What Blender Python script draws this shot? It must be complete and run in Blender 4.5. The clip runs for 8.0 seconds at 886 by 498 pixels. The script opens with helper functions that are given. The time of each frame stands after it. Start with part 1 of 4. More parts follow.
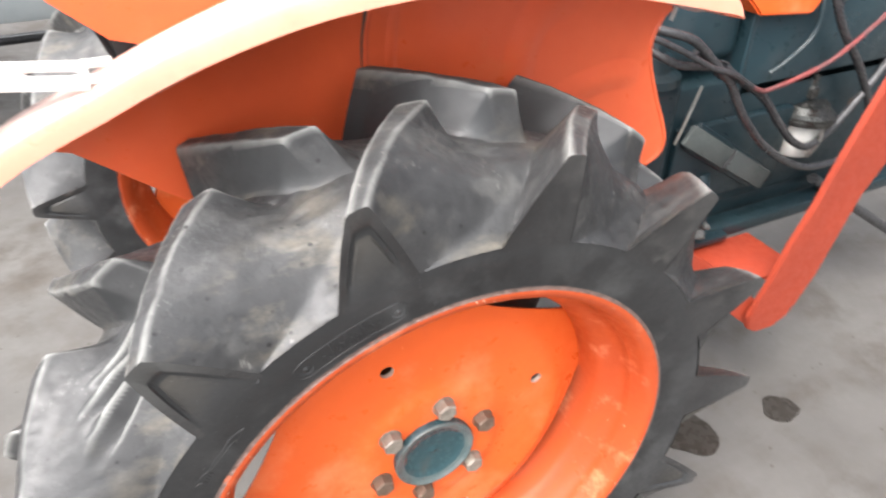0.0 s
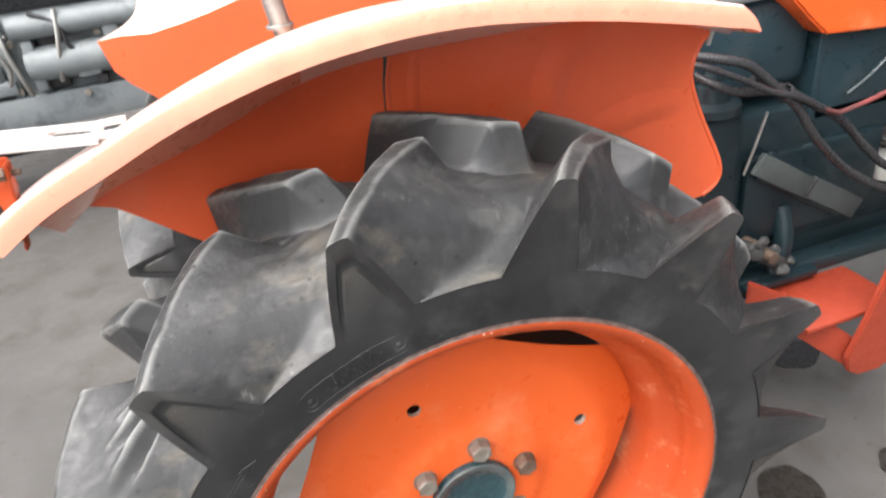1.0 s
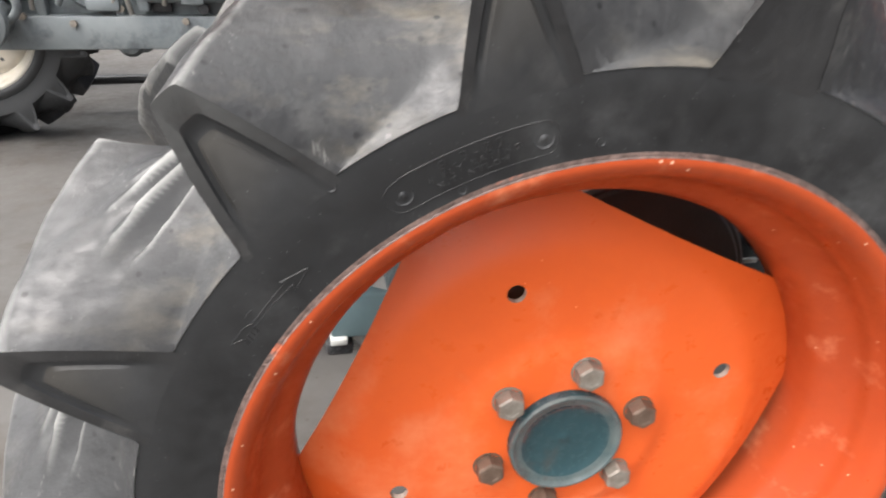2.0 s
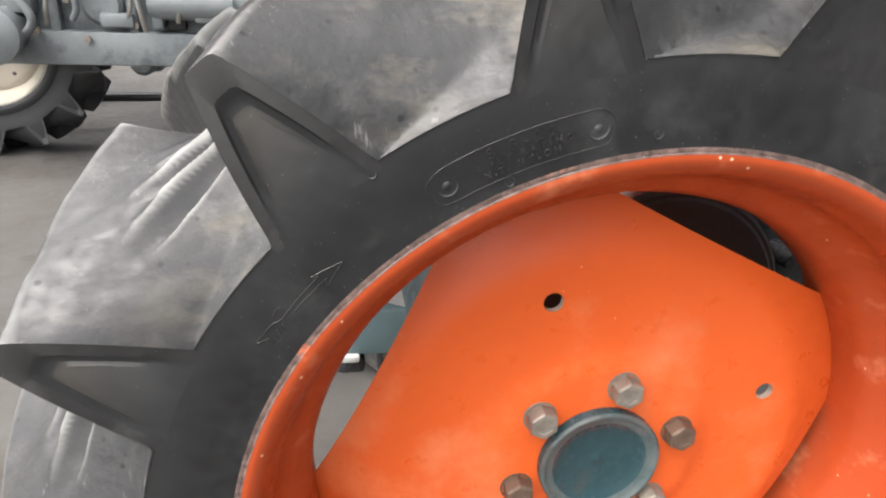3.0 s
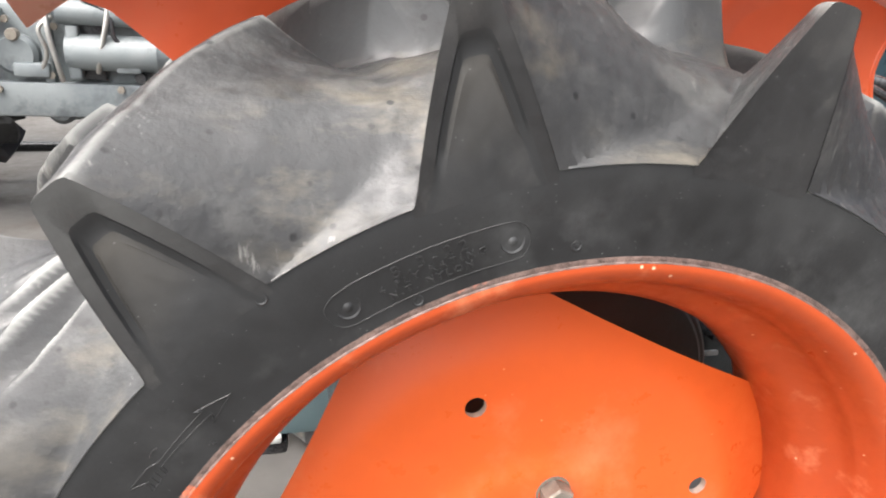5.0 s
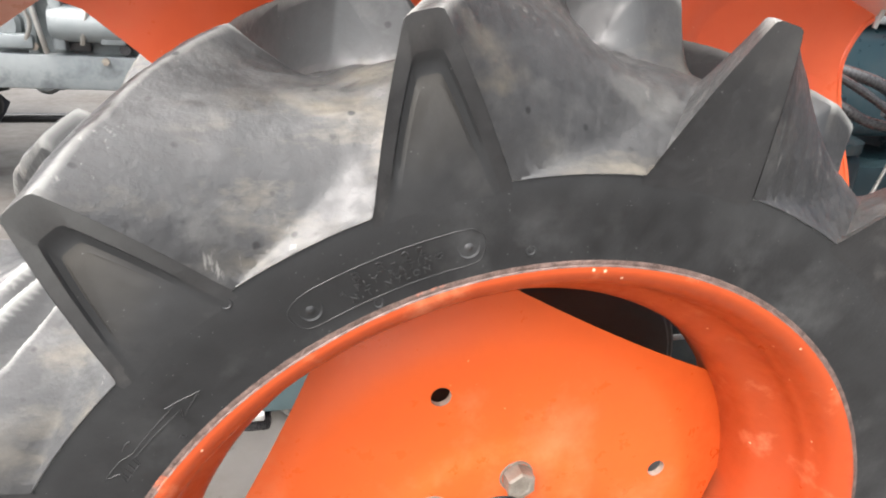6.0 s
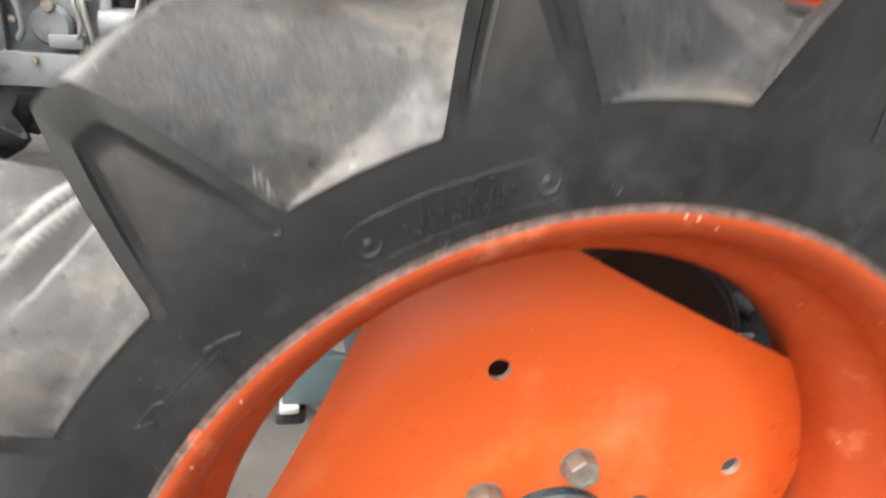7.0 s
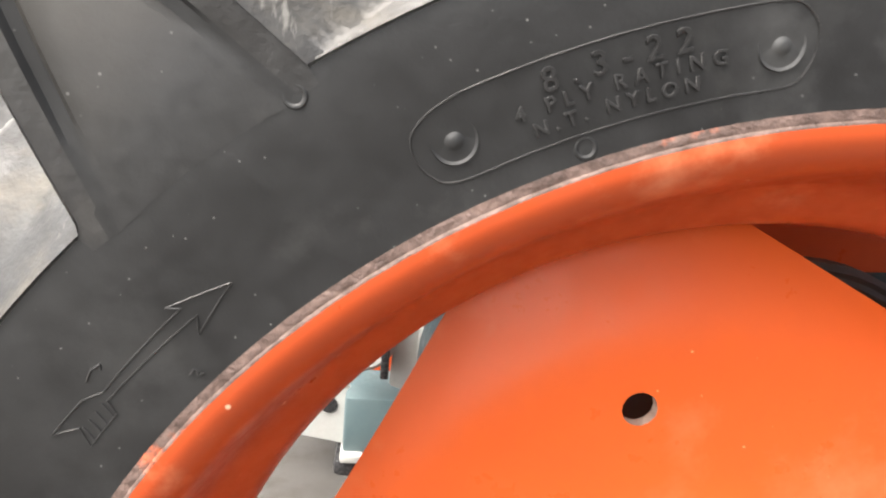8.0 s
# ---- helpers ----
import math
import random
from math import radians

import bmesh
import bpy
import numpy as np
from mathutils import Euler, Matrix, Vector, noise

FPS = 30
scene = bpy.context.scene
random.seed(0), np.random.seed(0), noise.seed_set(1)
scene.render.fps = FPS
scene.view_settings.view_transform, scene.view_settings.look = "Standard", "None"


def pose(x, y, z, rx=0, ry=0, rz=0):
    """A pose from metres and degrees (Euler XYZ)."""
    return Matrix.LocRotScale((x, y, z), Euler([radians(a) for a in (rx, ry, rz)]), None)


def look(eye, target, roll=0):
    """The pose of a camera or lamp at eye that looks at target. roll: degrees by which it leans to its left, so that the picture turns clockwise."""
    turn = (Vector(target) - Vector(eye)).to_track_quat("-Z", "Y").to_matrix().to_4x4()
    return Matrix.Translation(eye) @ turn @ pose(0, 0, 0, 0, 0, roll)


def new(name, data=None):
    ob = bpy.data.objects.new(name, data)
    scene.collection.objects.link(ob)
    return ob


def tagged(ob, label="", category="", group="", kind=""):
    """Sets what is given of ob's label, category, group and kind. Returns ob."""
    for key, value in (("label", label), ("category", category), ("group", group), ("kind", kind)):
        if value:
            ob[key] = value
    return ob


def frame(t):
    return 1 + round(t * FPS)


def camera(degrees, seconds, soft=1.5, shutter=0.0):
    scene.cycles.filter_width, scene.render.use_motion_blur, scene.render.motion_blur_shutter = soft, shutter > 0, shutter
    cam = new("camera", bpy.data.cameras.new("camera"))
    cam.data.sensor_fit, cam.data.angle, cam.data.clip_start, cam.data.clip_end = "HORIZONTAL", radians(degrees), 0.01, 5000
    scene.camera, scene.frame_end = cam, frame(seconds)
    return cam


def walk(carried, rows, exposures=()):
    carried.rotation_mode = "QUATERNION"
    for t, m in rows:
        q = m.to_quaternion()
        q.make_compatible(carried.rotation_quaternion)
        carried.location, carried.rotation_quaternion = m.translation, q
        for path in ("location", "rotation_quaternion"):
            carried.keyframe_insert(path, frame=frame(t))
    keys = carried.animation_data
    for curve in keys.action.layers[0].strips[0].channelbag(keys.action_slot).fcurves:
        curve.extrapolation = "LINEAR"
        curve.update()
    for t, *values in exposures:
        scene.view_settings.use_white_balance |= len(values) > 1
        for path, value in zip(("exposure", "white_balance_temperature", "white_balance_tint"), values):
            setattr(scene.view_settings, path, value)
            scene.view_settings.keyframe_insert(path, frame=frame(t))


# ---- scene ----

# camera and walk: seconds, place, turn
cam = camera(66.15, 8.0, soft=2.0, shutter=0.4)
ROWS = [
    (0.0, -0.2474, -0.4401, 1.1867, 54.77, -0.93, -25.95),
    (0.1, -0.2490, -0.4428, 1.1910, 55.26, -0.72, -24.83),
    (0.2, -0.2442, -0.4472, 1.1923, 55.59, 0.07, -24.54),
    (0.4, -0.2224, -0.4623, 1.1996, 55.30, 1.96, -22.15),
    (0.5, -0.2130, -0.4752, 1.1898, 56.11, 1.51, -21.73),
    (0.8, -0.1739, -0.5006, 1.1720, 58.00, 3.72, -20.70),
    (1.0, -0.1559, -0.4972, 1.1649, 59.95, 6.16, -18.91),
    (1.2, -0.1464, -0.4816, 1.1326, 61.91, 5.58, -20.46),
    (1.4, -0.1488, -0.4527, 1.0492, 62.18, 2.22, -18.91),
    (1.5, -0.1511, -0.4469, 1.0109, 61.92, 1.24, -17.47),
    (1.7, -0.1824, -0.4270, 0.9491, 63.72, -0.95, -12.89),
    (2.0, -0.2097, -0.3976, 0.9085, 63.82, -1.44, -10.00),
    (2.2, -0.2197, -0.3884, 0.8934, 63.12, -0.52, -10.26),
    (3.3, -0.2312, -0.3595, 0.8763, 67.36, -3.69, -9.69),
    (3.5, -0.2145, -0.3385, 0.8933, 67.62, -3.66, -11.32),
    (4.0, -0.2092, -0.3299, 0.8893, 67.11, -3.66, -13.18),
    (4.2, -0.2069, -0.3302, 0.8898, 67.56, -3.42, -13.23),
    (4.5, -0.2066, -0.3318, 0.8982, 68.87, -3.01, -13.28),
    (4.7, -0.2067, -0.3287, 0.9024, 69.83, -3.21, -13.60),
    (5.8, -0.1894, -0.3335, 0.9221, 69.43, -3.72, -16.14),
    (6.0, -0.1893, -0.3421, 0.9309, 67.42, -4.18, -14.92),
    (6.5, -0.1947, -0.3429, 0.9235, 67.27, -4.45, -14.58),
    (6.8, -0.2070, -0.3321, 0.9095, 68.93, -5.35, -12.45),
    (7.0, -0.1988, -0.3150, 0.8703, 68.99, -4.71, -11.76),
    (7.1, -0.1892, -0.2965, 0.8404, 69.12, -3.52, -8.92),
    (7.2, -0.1917, -0.2668, 0.8172, 70.50, -4.86, -8.11),
    (7.3, -0.1840, -0.2491, 0.8006, 70.17, -6.05, -6.28),
    (7.5, -0.1736, -0.2188, 0.7772, 72.15, -5.99, -4.75),
    (7.7, -0.1780, -0.2081, 0.7701, 73.98, -5.36, -4.79),
    (8.0, -0.1794, -0.1947, 0.7744, 73.62, -5.54, -3.68),
]
EXPOSURES = [(0.0, 1.71, 6000, 6), (0.5, 1.46, 6000, 6), (1.0, 1.26, 6000, 6), (1.5, 1.11, 6000, 6), (2.0, 1.23, 6060, 6), (3.5, 1.26, 6110, 6), (4.5, 1.51, 6110, 6), (6.0, 1.81, 6110, 6), (6.5, 1.76, 6110, 6), (7.0, 1.51, 6300, 6), (7.5, 1.61, 6380, 6), (8.0, 1.81, 6380, 6)]
walk(cam, [(t, pose(x, y, z, rx, ry, rz)) for t, x, y, z, rx, ry, rz in ROWS], EXPOSURES)

# ---- light: hazy daylight in an open yard, a widely veiled sun ----
SUN_EL, SUN_AZ = 58.0, 208.0          # azimuth counted from +x towards +y
world = bpy.data.worlds.new("sky")
scene.world = world
world.use_nodes = True
wn = world.node_tree
sky = wn.nodes.new("ShaderNodeTexSky")
sky.sky_type = "NISHITA"
sky.sun_disc = False
sky.sun_elevation = radians(SUN_EL)
sky.sun_rotation = radians(90 - SUN_AZ)
sky.dust_density = 10.0
sky.air_density = 0.15
sky.ozone_density = 0.2
wn.links.new(sky.outputs[0], wn.nodes["Background"].inputs[0])
wn.nodes["Background"].inputs[1].default_value = 0.15
sun = new("sun", bpy.data.lights.new("sun", "SUN"))
sun.data.energy = 2.2
sun.data.angle = radians(120)
sun.data.color = (1.0, 0.975, 0.94)
sd = Vector((math.cos(radians(SUN_AZ)) * math.cos(radians(SUN_EL)), math.sin(radians(SUN_AZ)) * math.cos(radians(SUN_EL)), math.sin(radians(SUN_EL))))
sun.matrix_world = look(sd * 30, (0, 0, 0))


# ---- materials ----
def mat(name, base, rough=0.6, metal=0.0, second=None, scale=8.0, amount=0.5, bump=0.1, bump_scale=60.0, spots=None, spot_scale=3.0, spot_lo=0.55, spot_hi=0.7, coat=0.0, rough_var=0.15, stretch=(1, 1, 1), edge=None, specks=None, speck_scale=90.0, speck_size=0.16, speck_share=0.12, streaks=None, scratches=None, spec=0.5, radial=None, in_place=False):
    """Paint or stuff with two scales of variation: broad patches, fine grain, and stains, wear or painted sheen of a
    second colour.
    """
    m = bpy.data.materials.new(name)
    m.use_nodes = True
    nt = m.node_tree
    n, lk = nt.nodes, nt.links
    b = n["Principled BSDF"]
    tc = n.new("ShaderNodeTexCoord")
    mp = n.new("ShaderNodeMapping")
    mp.inputs["Scale"].default_value = stretch
    lk.new(n.new("ShaderNodeNewGeometry").outputs["Position"] if in_place else tc.outputs["Object"], mp.inputs[0])

    def nz(s, detail=6.0, rgh=0.6, src=None):
        t = n.new("ShaderNodeTexNoise")
        t.inputs["Scale"].default_value, t.inputs["Detail"].default_value, t.inputs["Roughness"].default_value = s, detail, rgh
        lk.new(src or mp.outputs[0], t.inputs["Vector"])
        return t.outputs["Fac"]

    def ramp(src, lo, hi, c0=0.0, c1=1.0):
        r = n.new("ShaderNodeMapRange")
        r.inputs[1].default_value, r.inputs[2].default_value, r.inputs[3].default_value, r.inputs[4].default_value = lo, hi, c0, c1
        lk.new(src, r.inputs[0])
        return r.outputs[0]

    def mix(f, a, c):
        x = n.new("ShaderNodeMix")
        x.data_type = "RGBA"
        lk.new(f, x.inputs[0])
        for v, k in ((a, 6), (c, 7)):
            if isinstance(v, tuple):
                x.inputs[k].default_value = (*v, 1)
            else:
                lk.new(v, x.inputs[k])
        return x.outputs[2]

    second = second or tuple(c * 0.8 for c in base)
    broad, fine = nz(scale), nz(scale * 9, 4.0, 0.7)
    col = mix(ramp(broad, 0.35, 0.68, 0.0, amount), base, second)
    col = mix(ramp(fine, 0.4, 0.75, 0.0, amount * 0.5), col, second)
    if spots:
        col = mix(ramp(nz(spot_scale, 9.0, 0.65), spot_lo, spot_hi), col, spots)
    if streaks:
        colour, size, lo, hi, pull = streaks
        m2 = n.new("ShaderNodeMapping")
        m2.inputs["Scale"].default_value = pull
        lk.new(mp.outputs[0], m2.inputs[0])
        st, patch = nz(size, 8.0, 0.68, m2.outputs[0]), nz(size * 0.45, 3.0, 0.5)
        f = n.new("ShaderNodeMath")
        f.operation = "MULTIPLY"
        lk.new(ramp(st, lo - 0.06, hi), f.inputs[0])
        lk.new(ramp(patch, 0.47, 0.60), f.inputs[1])
        col = mix(f.outputs[0], col, colour)
    if scratches:
        m3 = n.new("ShaderNodeMapping")
        m3.inputs["Scale"].default_value = (7.0, 4.0, 1.6)
        m3.inputs["Rotation"].default_value = (0.3, 0.5, 0.2)
        lk.new(mp.outputs[0], m3.inputs[0])
        f = n.new("ShaderNodeMath")
        f.operation = "MULTIPLY"
        lk.new(ramp(nz(30, 4.0, 0.62, m3.outputs[0]), 0.61, 0.70), f.inputs[0])
        lk.new(ramp(nz(14, 3.0, 0.5), 0.50, 0.62), f.inputs[1])
        col = mix(f.outputs[0], col, scratches)
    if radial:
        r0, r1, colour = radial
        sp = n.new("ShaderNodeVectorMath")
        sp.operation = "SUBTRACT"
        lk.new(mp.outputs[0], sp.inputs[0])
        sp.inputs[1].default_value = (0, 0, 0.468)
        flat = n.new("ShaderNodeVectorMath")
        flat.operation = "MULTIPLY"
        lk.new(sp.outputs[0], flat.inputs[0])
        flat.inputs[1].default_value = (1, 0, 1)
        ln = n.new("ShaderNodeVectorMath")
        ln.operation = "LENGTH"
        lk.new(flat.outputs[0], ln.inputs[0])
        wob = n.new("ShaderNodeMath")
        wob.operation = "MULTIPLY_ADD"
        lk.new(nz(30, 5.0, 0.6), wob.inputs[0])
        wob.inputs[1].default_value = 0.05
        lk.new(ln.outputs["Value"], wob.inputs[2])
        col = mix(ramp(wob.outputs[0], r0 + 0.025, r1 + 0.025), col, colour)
    if edge:
        geo = n.new("ShaderNodeNewGeometry")
        col = mix(ramp(geo.outputs["Pointiness"], 0.508, 0.55), col, edge)
    if specks:
        vo = n.new("ShaderNodeTexVoronoi")
        vo.inputs["Scale"].default_value = speck_scale
        lk.new(mp.outputs[0], vo.inputs["Vector"])
        near, pick = ramp(vo.outputs["Distance"], speck_size, speck_size * 0.6), ramp(vo.outputs["Color"], 1 - speck_share, 1 - speck_share * 0.8)
        both = n.new("ShaderNodeMath")
        both.operation = "MULTIPLY"
        lk.new(near, both.inputs[0])
        lk.new(pick, both.inputs[1])
        col = mix(both.outputs[0], col, specks)
    lk.new(col, b.inputs["Base Color"])
    lk.new(ramp(fine, 0.3, 0.7, max(rough - rough_var, 0.03), min(rough + rough_var, 1)), b.inputs["Roughness"])
    b.inputs["Metallic"].default_value = metal
    b.inputs["Coat Weight"].default_value = coat
    b.inputs["Coat Roughness"].default_value = 0.14
    b.inputs["Specular IOR Level"].default_value = spec
    if bump:
        bp = n.new("ShaderNodeBump")
        bp.inputs["Strength"].default_value, bp.inputs["Distance"].default_value = bump, 0.004
        lk.new(nz(bump_scale, 5.0, 0.65), bp.inputs["Height"])
        lk.new(bp.outputs[0], b.inputs["Normal"])
    return m


# the broad pale spots paint a soft sheen into the orange
ORANGE = mat("orange_paint", (0.63, 0.103, 0.018), 0.38, second=(0.57, 0.086, 0.015), scale=5, amount=0.5, bump=0.03, bump_scale=25, spots=(0.70, 0.225, 0.10), spot_scale=7, spot_lo=0.50, spot_hi=0.80, coat=0.05, spec=0.25, specks=(0.85, 0.30, 0.15), speck_scale=85, speck_size=0.07, speck_share=0.26)
ORANGE_PANEL = mat("orange_mudguard_paint", (0.82, 0.138, 0.046), 0.40, second=(0.74, 0.108, 0.036), scale=4, amount=0.6, bump=0.03, bump_scale=25, spots=(0.70, 0.17, 0.06), spot_scale=7, spot_lo=0.58, spot_hi=0.9, coat=0.3, spec=0.3, specks=(0.85, 0.30, 0.15), speck_scale=85, speck_size=0.07, speck_share=0.26)
ORANGE_WORN = mat("faded_orange_paint", (0.38, 0.060, 0.014), 0.42, second=(0.31, 0.048, 0.013), scale=6, amount=0.7, bump=0.05, bump_scale=40, spots=(0.66, 0.24, 0.12), spot_scale=15, spot_lo=0.56, spot_hi=0.80, coat=0.15, spec=0.25, specks=(0.75, 0.45, 0.30), speck_scale=90, speck_size=0.12, speck_share=0.27)
RED_ORANGE = mat("red_orange_paint", (0.28, 0.036, 0.013), 0.5, second=(0.20, 0.028, 0.013), scale=8, amount=0.6, bump=0.05, specks=(0.5, 0.2, 0.1), speck_scale=90, speck_size=0.1, speck_share=0.26)
LIP_METAL = mat("chipped_rim_edge", (0.055, 0.036, 0.030), 0.5, metal=0.2, second=(0.19, 0.13, 0.11), scale=120, amount=1.0, bump=0.5, bump_scale=220, spots=(0.62, 0.15, 0.06), spot_scale=14, spot_lo=0.60, spot_hi=0.66)
# walls of the disc holes: pale colour paints in light caught on the edge
LIT_EDGE = mat("lit_hole_edge", (0.50, 0.42, 0.36), 0.5, metal=0.2, second=(0.30, 0.20, 0.15), scale=90, amount=0.8, bump=0.2, bump_scale=200)
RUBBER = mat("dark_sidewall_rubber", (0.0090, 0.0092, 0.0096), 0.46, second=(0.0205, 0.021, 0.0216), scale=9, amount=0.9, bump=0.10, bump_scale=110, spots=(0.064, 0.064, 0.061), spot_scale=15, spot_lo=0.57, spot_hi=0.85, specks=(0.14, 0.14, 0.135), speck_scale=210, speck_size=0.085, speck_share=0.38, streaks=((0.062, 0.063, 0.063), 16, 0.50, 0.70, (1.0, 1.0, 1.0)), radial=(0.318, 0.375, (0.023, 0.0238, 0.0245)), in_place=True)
SCUFFED = mat("scuffed_lug_face", (0.018, 0.0185, 0.019), 0.52, second=(0.030, 0.0305, 0.031), scale=18, amount=1.0, bump=0.08, bump_scale=120, spots=(0.050, 0.049, 0.047), spot_scale=22, spot_lo=0.56, spot_hi=0.80, specks=(0.13, 0.13, 0.125), speck_scale=210, speck_size=0.11, speck_share=0.34, radial=(0.372, 0.425, (0.044, 0.041, 0.036)), in_place=True)
BORDER = mat("dark_lug_border", (0.0145, 0.0145, 0.015), 0.46, second=(0.028, 0.028, 0.028), scale=16, amount=1.0, bump=0.2, bump_scale=110, spots=(0.070, 0.067, 0.062), spot_scale=24, spot_lo=0.57, spot_hi=0.78, specks=(0.10, 0.098, 0.095), speck_scale=220, speck_size=0.13, speck_share=0.2, radial=(0.42, 0.47, (0.048, 0.047, 0.046)), in_place=True)
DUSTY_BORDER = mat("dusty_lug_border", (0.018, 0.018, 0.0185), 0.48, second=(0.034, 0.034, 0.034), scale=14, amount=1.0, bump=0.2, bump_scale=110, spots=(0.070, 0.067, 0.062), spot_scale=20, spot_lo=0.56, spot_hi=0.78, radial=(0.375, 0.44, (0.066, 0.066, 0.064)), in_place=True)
DUSTY = mat("dusty_tread_rubber", (0.021, 0.0213, 0.0216), 0.52, second=(0.038, 0.038, 0.0385), scale=9, amount=1.0, bump=0.26, bump_scale=75, spots=(0.052, 0.0515, 0.050), spot_scale=17, spot_lo=0.53, spot_hi=0.63, edge=(0.19, 0.19, 0.18), specks=(0.011, 0.011, 0.011), speck_scale=75, speck_size=0.20, speck_share=0.34, rough_var=0.21, spec=0.5, stretch=(1, 1.3, 1.0), streaks=((0.098, 0.087, 0.068), 13, 0.54, 0.66, (1.0, 1.6, 2.2)), scratches=(0.15, 0.147, 0.138), in_place=True)
GREASE = mat("brown_grease", (0.060, 0.047, 0.039), 0.5, second=(0.085, 0.070, 0.060), scale=14, amount=0.8, bump=0.2)
TEAL = mat("dark_teal_paint", (0.0045, 0.012, 0.016), 0.40, second=(0.010, 0.021, 0.025), scale=6, amount=0.8, bump=0.08, bump_scale=45, spots=(0.045, 0.048, 0.047), spot_scale=8, spot_lo=0.58, spot_hi=0.85)
DARK_MUD = mat("dried_dark_mud", (0.024, 0.025, 0.024), 0.7, second=(0.052, 0.051, 0.048), scale=40, amount=0.9, bump=0.4, bump_scale=120)
DARK_STEEL = mat("oily_dark_steel", (0.12, 0.12, 0.115), 0.3, metal=0.85, second=(0.06, 0.06, 0.055), scale=25, amount=0.9, bump=0.05)
TEAL_TANK = mat("blue_teal_tank_paint", (0.011, 0.027, 0.035), 0.36, second=(0.019, 0.039, 0.047), scale=4, amount=0.8, bump=0.06, bump_scale=35, spots=(0.06, 0.075, 0.08), spot_scale=6, spot_lo=0.56, spot_hi=0.85)
TEAL_HUB = mat("oily_teal_hub", (0.018, 0.046, 0.054), 0.24, second=(0.028, 0.056, 0.062), scale=9, amount=0.6, bump=0.06, bump_scale=60, spots=(0.07, 0.055, 0.045), spot_scale=14, spot_lo=0.60, spot_hi=0.78)
CAP_RING = mat("worn_teal_ring", (0.045, 0.070, 0.072), 0.35, second=(0.11, 0.125, 0.12), scale=60, amount=0.9, bump=0.2, bump_scale=150, spots=(0.06, 0.045, 0.035), spot_scale=45, spot_lo=0.56, spot_hi=0.7)
GREY_CAST = mat("grey_green_casting", (0.125, 0.142, 0.148), 0.5, second=(0.185, 0.20, 0.20), scale=5, amount=0.9, bump=0.25, bump_scale=30, spots=(0.085, 0.095, 0.10), spot_scale=7, spot_lo=0.52, spot_hi=0.66)
# mudguard lip: glare painted in, pale orange on its face, near white on top
LIP_GLARE = mat("pale_glare_orange_paint", (0.84, 0.36, 0.25), 0.34, second=(0.82, 0.28, 0.17), scale=5, amount=0.6, bump=0.03, bump_scale=25, spots=(0.88, 0.48, 0.31), spot_scale=6, spot_lo=0.50, spot_hi=0.80, coat=0.9)
TOP_GLARE = mat("near_white_glare_orange_paint", (0.88, 0.68, 0.61), 0.38, second=(0.86, 0.54, 0.43), scale=6, amount=0.6, bump=0.03, bump_scale=25, spots=(0.89, 0.74, 0.65), spot_scale=5, spot_lo=0.48, spot_hi=0.75, coat=0.8)
BOLT_M = mat("grey_zinc", (0.25, 0.23, 0.195), 0.5, metal=0.25, second=(0.14, 0.115, 0.09), scale=60, amount=0.9, bump=0.2, bump_scale=200)
BOLT_RUST = mat("rusty_zinc", (0.15, 0.105, 0.075), 0.6, metal=0.25, second=(0.07, 0.045, 0.03), scale=60, amount=0.9, bump=0.2, bump_scale=200)
STEEL = mat("bare_steel", (0.42, 0.42, 0.40), 0.4, metal=0.85, second=(0.25, 0.23, 0.2), scale=20, amount=0.8, bump=0.08)
BLACK = mat("black_rubber_hose", (0.026, 0.026, 0.028), 0.28, second=(0.036, 0.036, 0.036), scale=25, amount=0.5, bump=0.02, bump_scale=60)
REDWIRE = mat("red_cable", (0.20, 0.036, 0.032), 0.5, second=(0.06, 0.035, 0.035), scale=14, amount=1.0, bump=0.03)
LABEL = mat("grey_stone_coloured_pad", (0.034, 0.041, 0.040), 0.7, second=(0.058, 0.066, 0.062), scale=14, amount=0.9, bump=0.2, bump_scale=90, spots=(0.045, 0.05, 0.05), spot_scale=12)
GLASSY = mat("milky_filter_bowl", (0.62, 0.63, 0.60), 0.25, second=(0.45, 0.45, 0.42), scale=22, amount=0.5, bump=0.02)
CONCRETE = mat("stained_concrete", (0.053, 0.0495, 0.045), 0.75, second=(0.086, 0.081, 0.075), scale=2.4, amount=1.0, bump=0.2, bump_scale=25, spots=(0.048, 0.039, 0.030), spot_scale=2.6, spot_lo=0.53, spot_hi=0.70, specks=(0.04, 0.034, 0.028), speck_scale=30, speck_size=0.16, speck_share=0.32, streaks=((0.040, 0.033, 0.026), 9, 0.50, 0.66, (1.0, 1.0, 1.0)))
OIL = mat("oil_stain", (0.022, 0.019, 0.016), 0.28, second=(0.034, 0.030, 0.025), scale=5, amount=0.5, bump=0.0)
WHITE_METAL = mat("pale_zinc_plate", (0.62, 0.60, 0.56), 0.35, metal=0.2, second=(0.5, 0.46, 0.42), scale=14, amount=0.7, bump=0.05)
CREAM = mat("cream_rim_paint", (0.55, 0.52, 0.45), 0.5, second=(0.42, 0.38, 0.31), scale=7, amount=0.7, bump=0.05)
RED = mat("red_paint", (0.42, 0.03, 0.035), 0.4, second=(0.3, 0.03, 0.03), scale=5, amount=0.6, bump=0.04)
PALE_TEAL = mat("pale_teal_paint", (0.075, 0.115, 0.125), 0.45, second=(0.11, 0.155, 0.16), scale=12, amount=0.7, bump=0.06)
PALE_GREY = mat("pale_grey_casting", (0.46, 0.47, 0.45), 0.5, second=(0.36, 0.36, 0.34), scale=14, amount=0.7, bump=0.12)


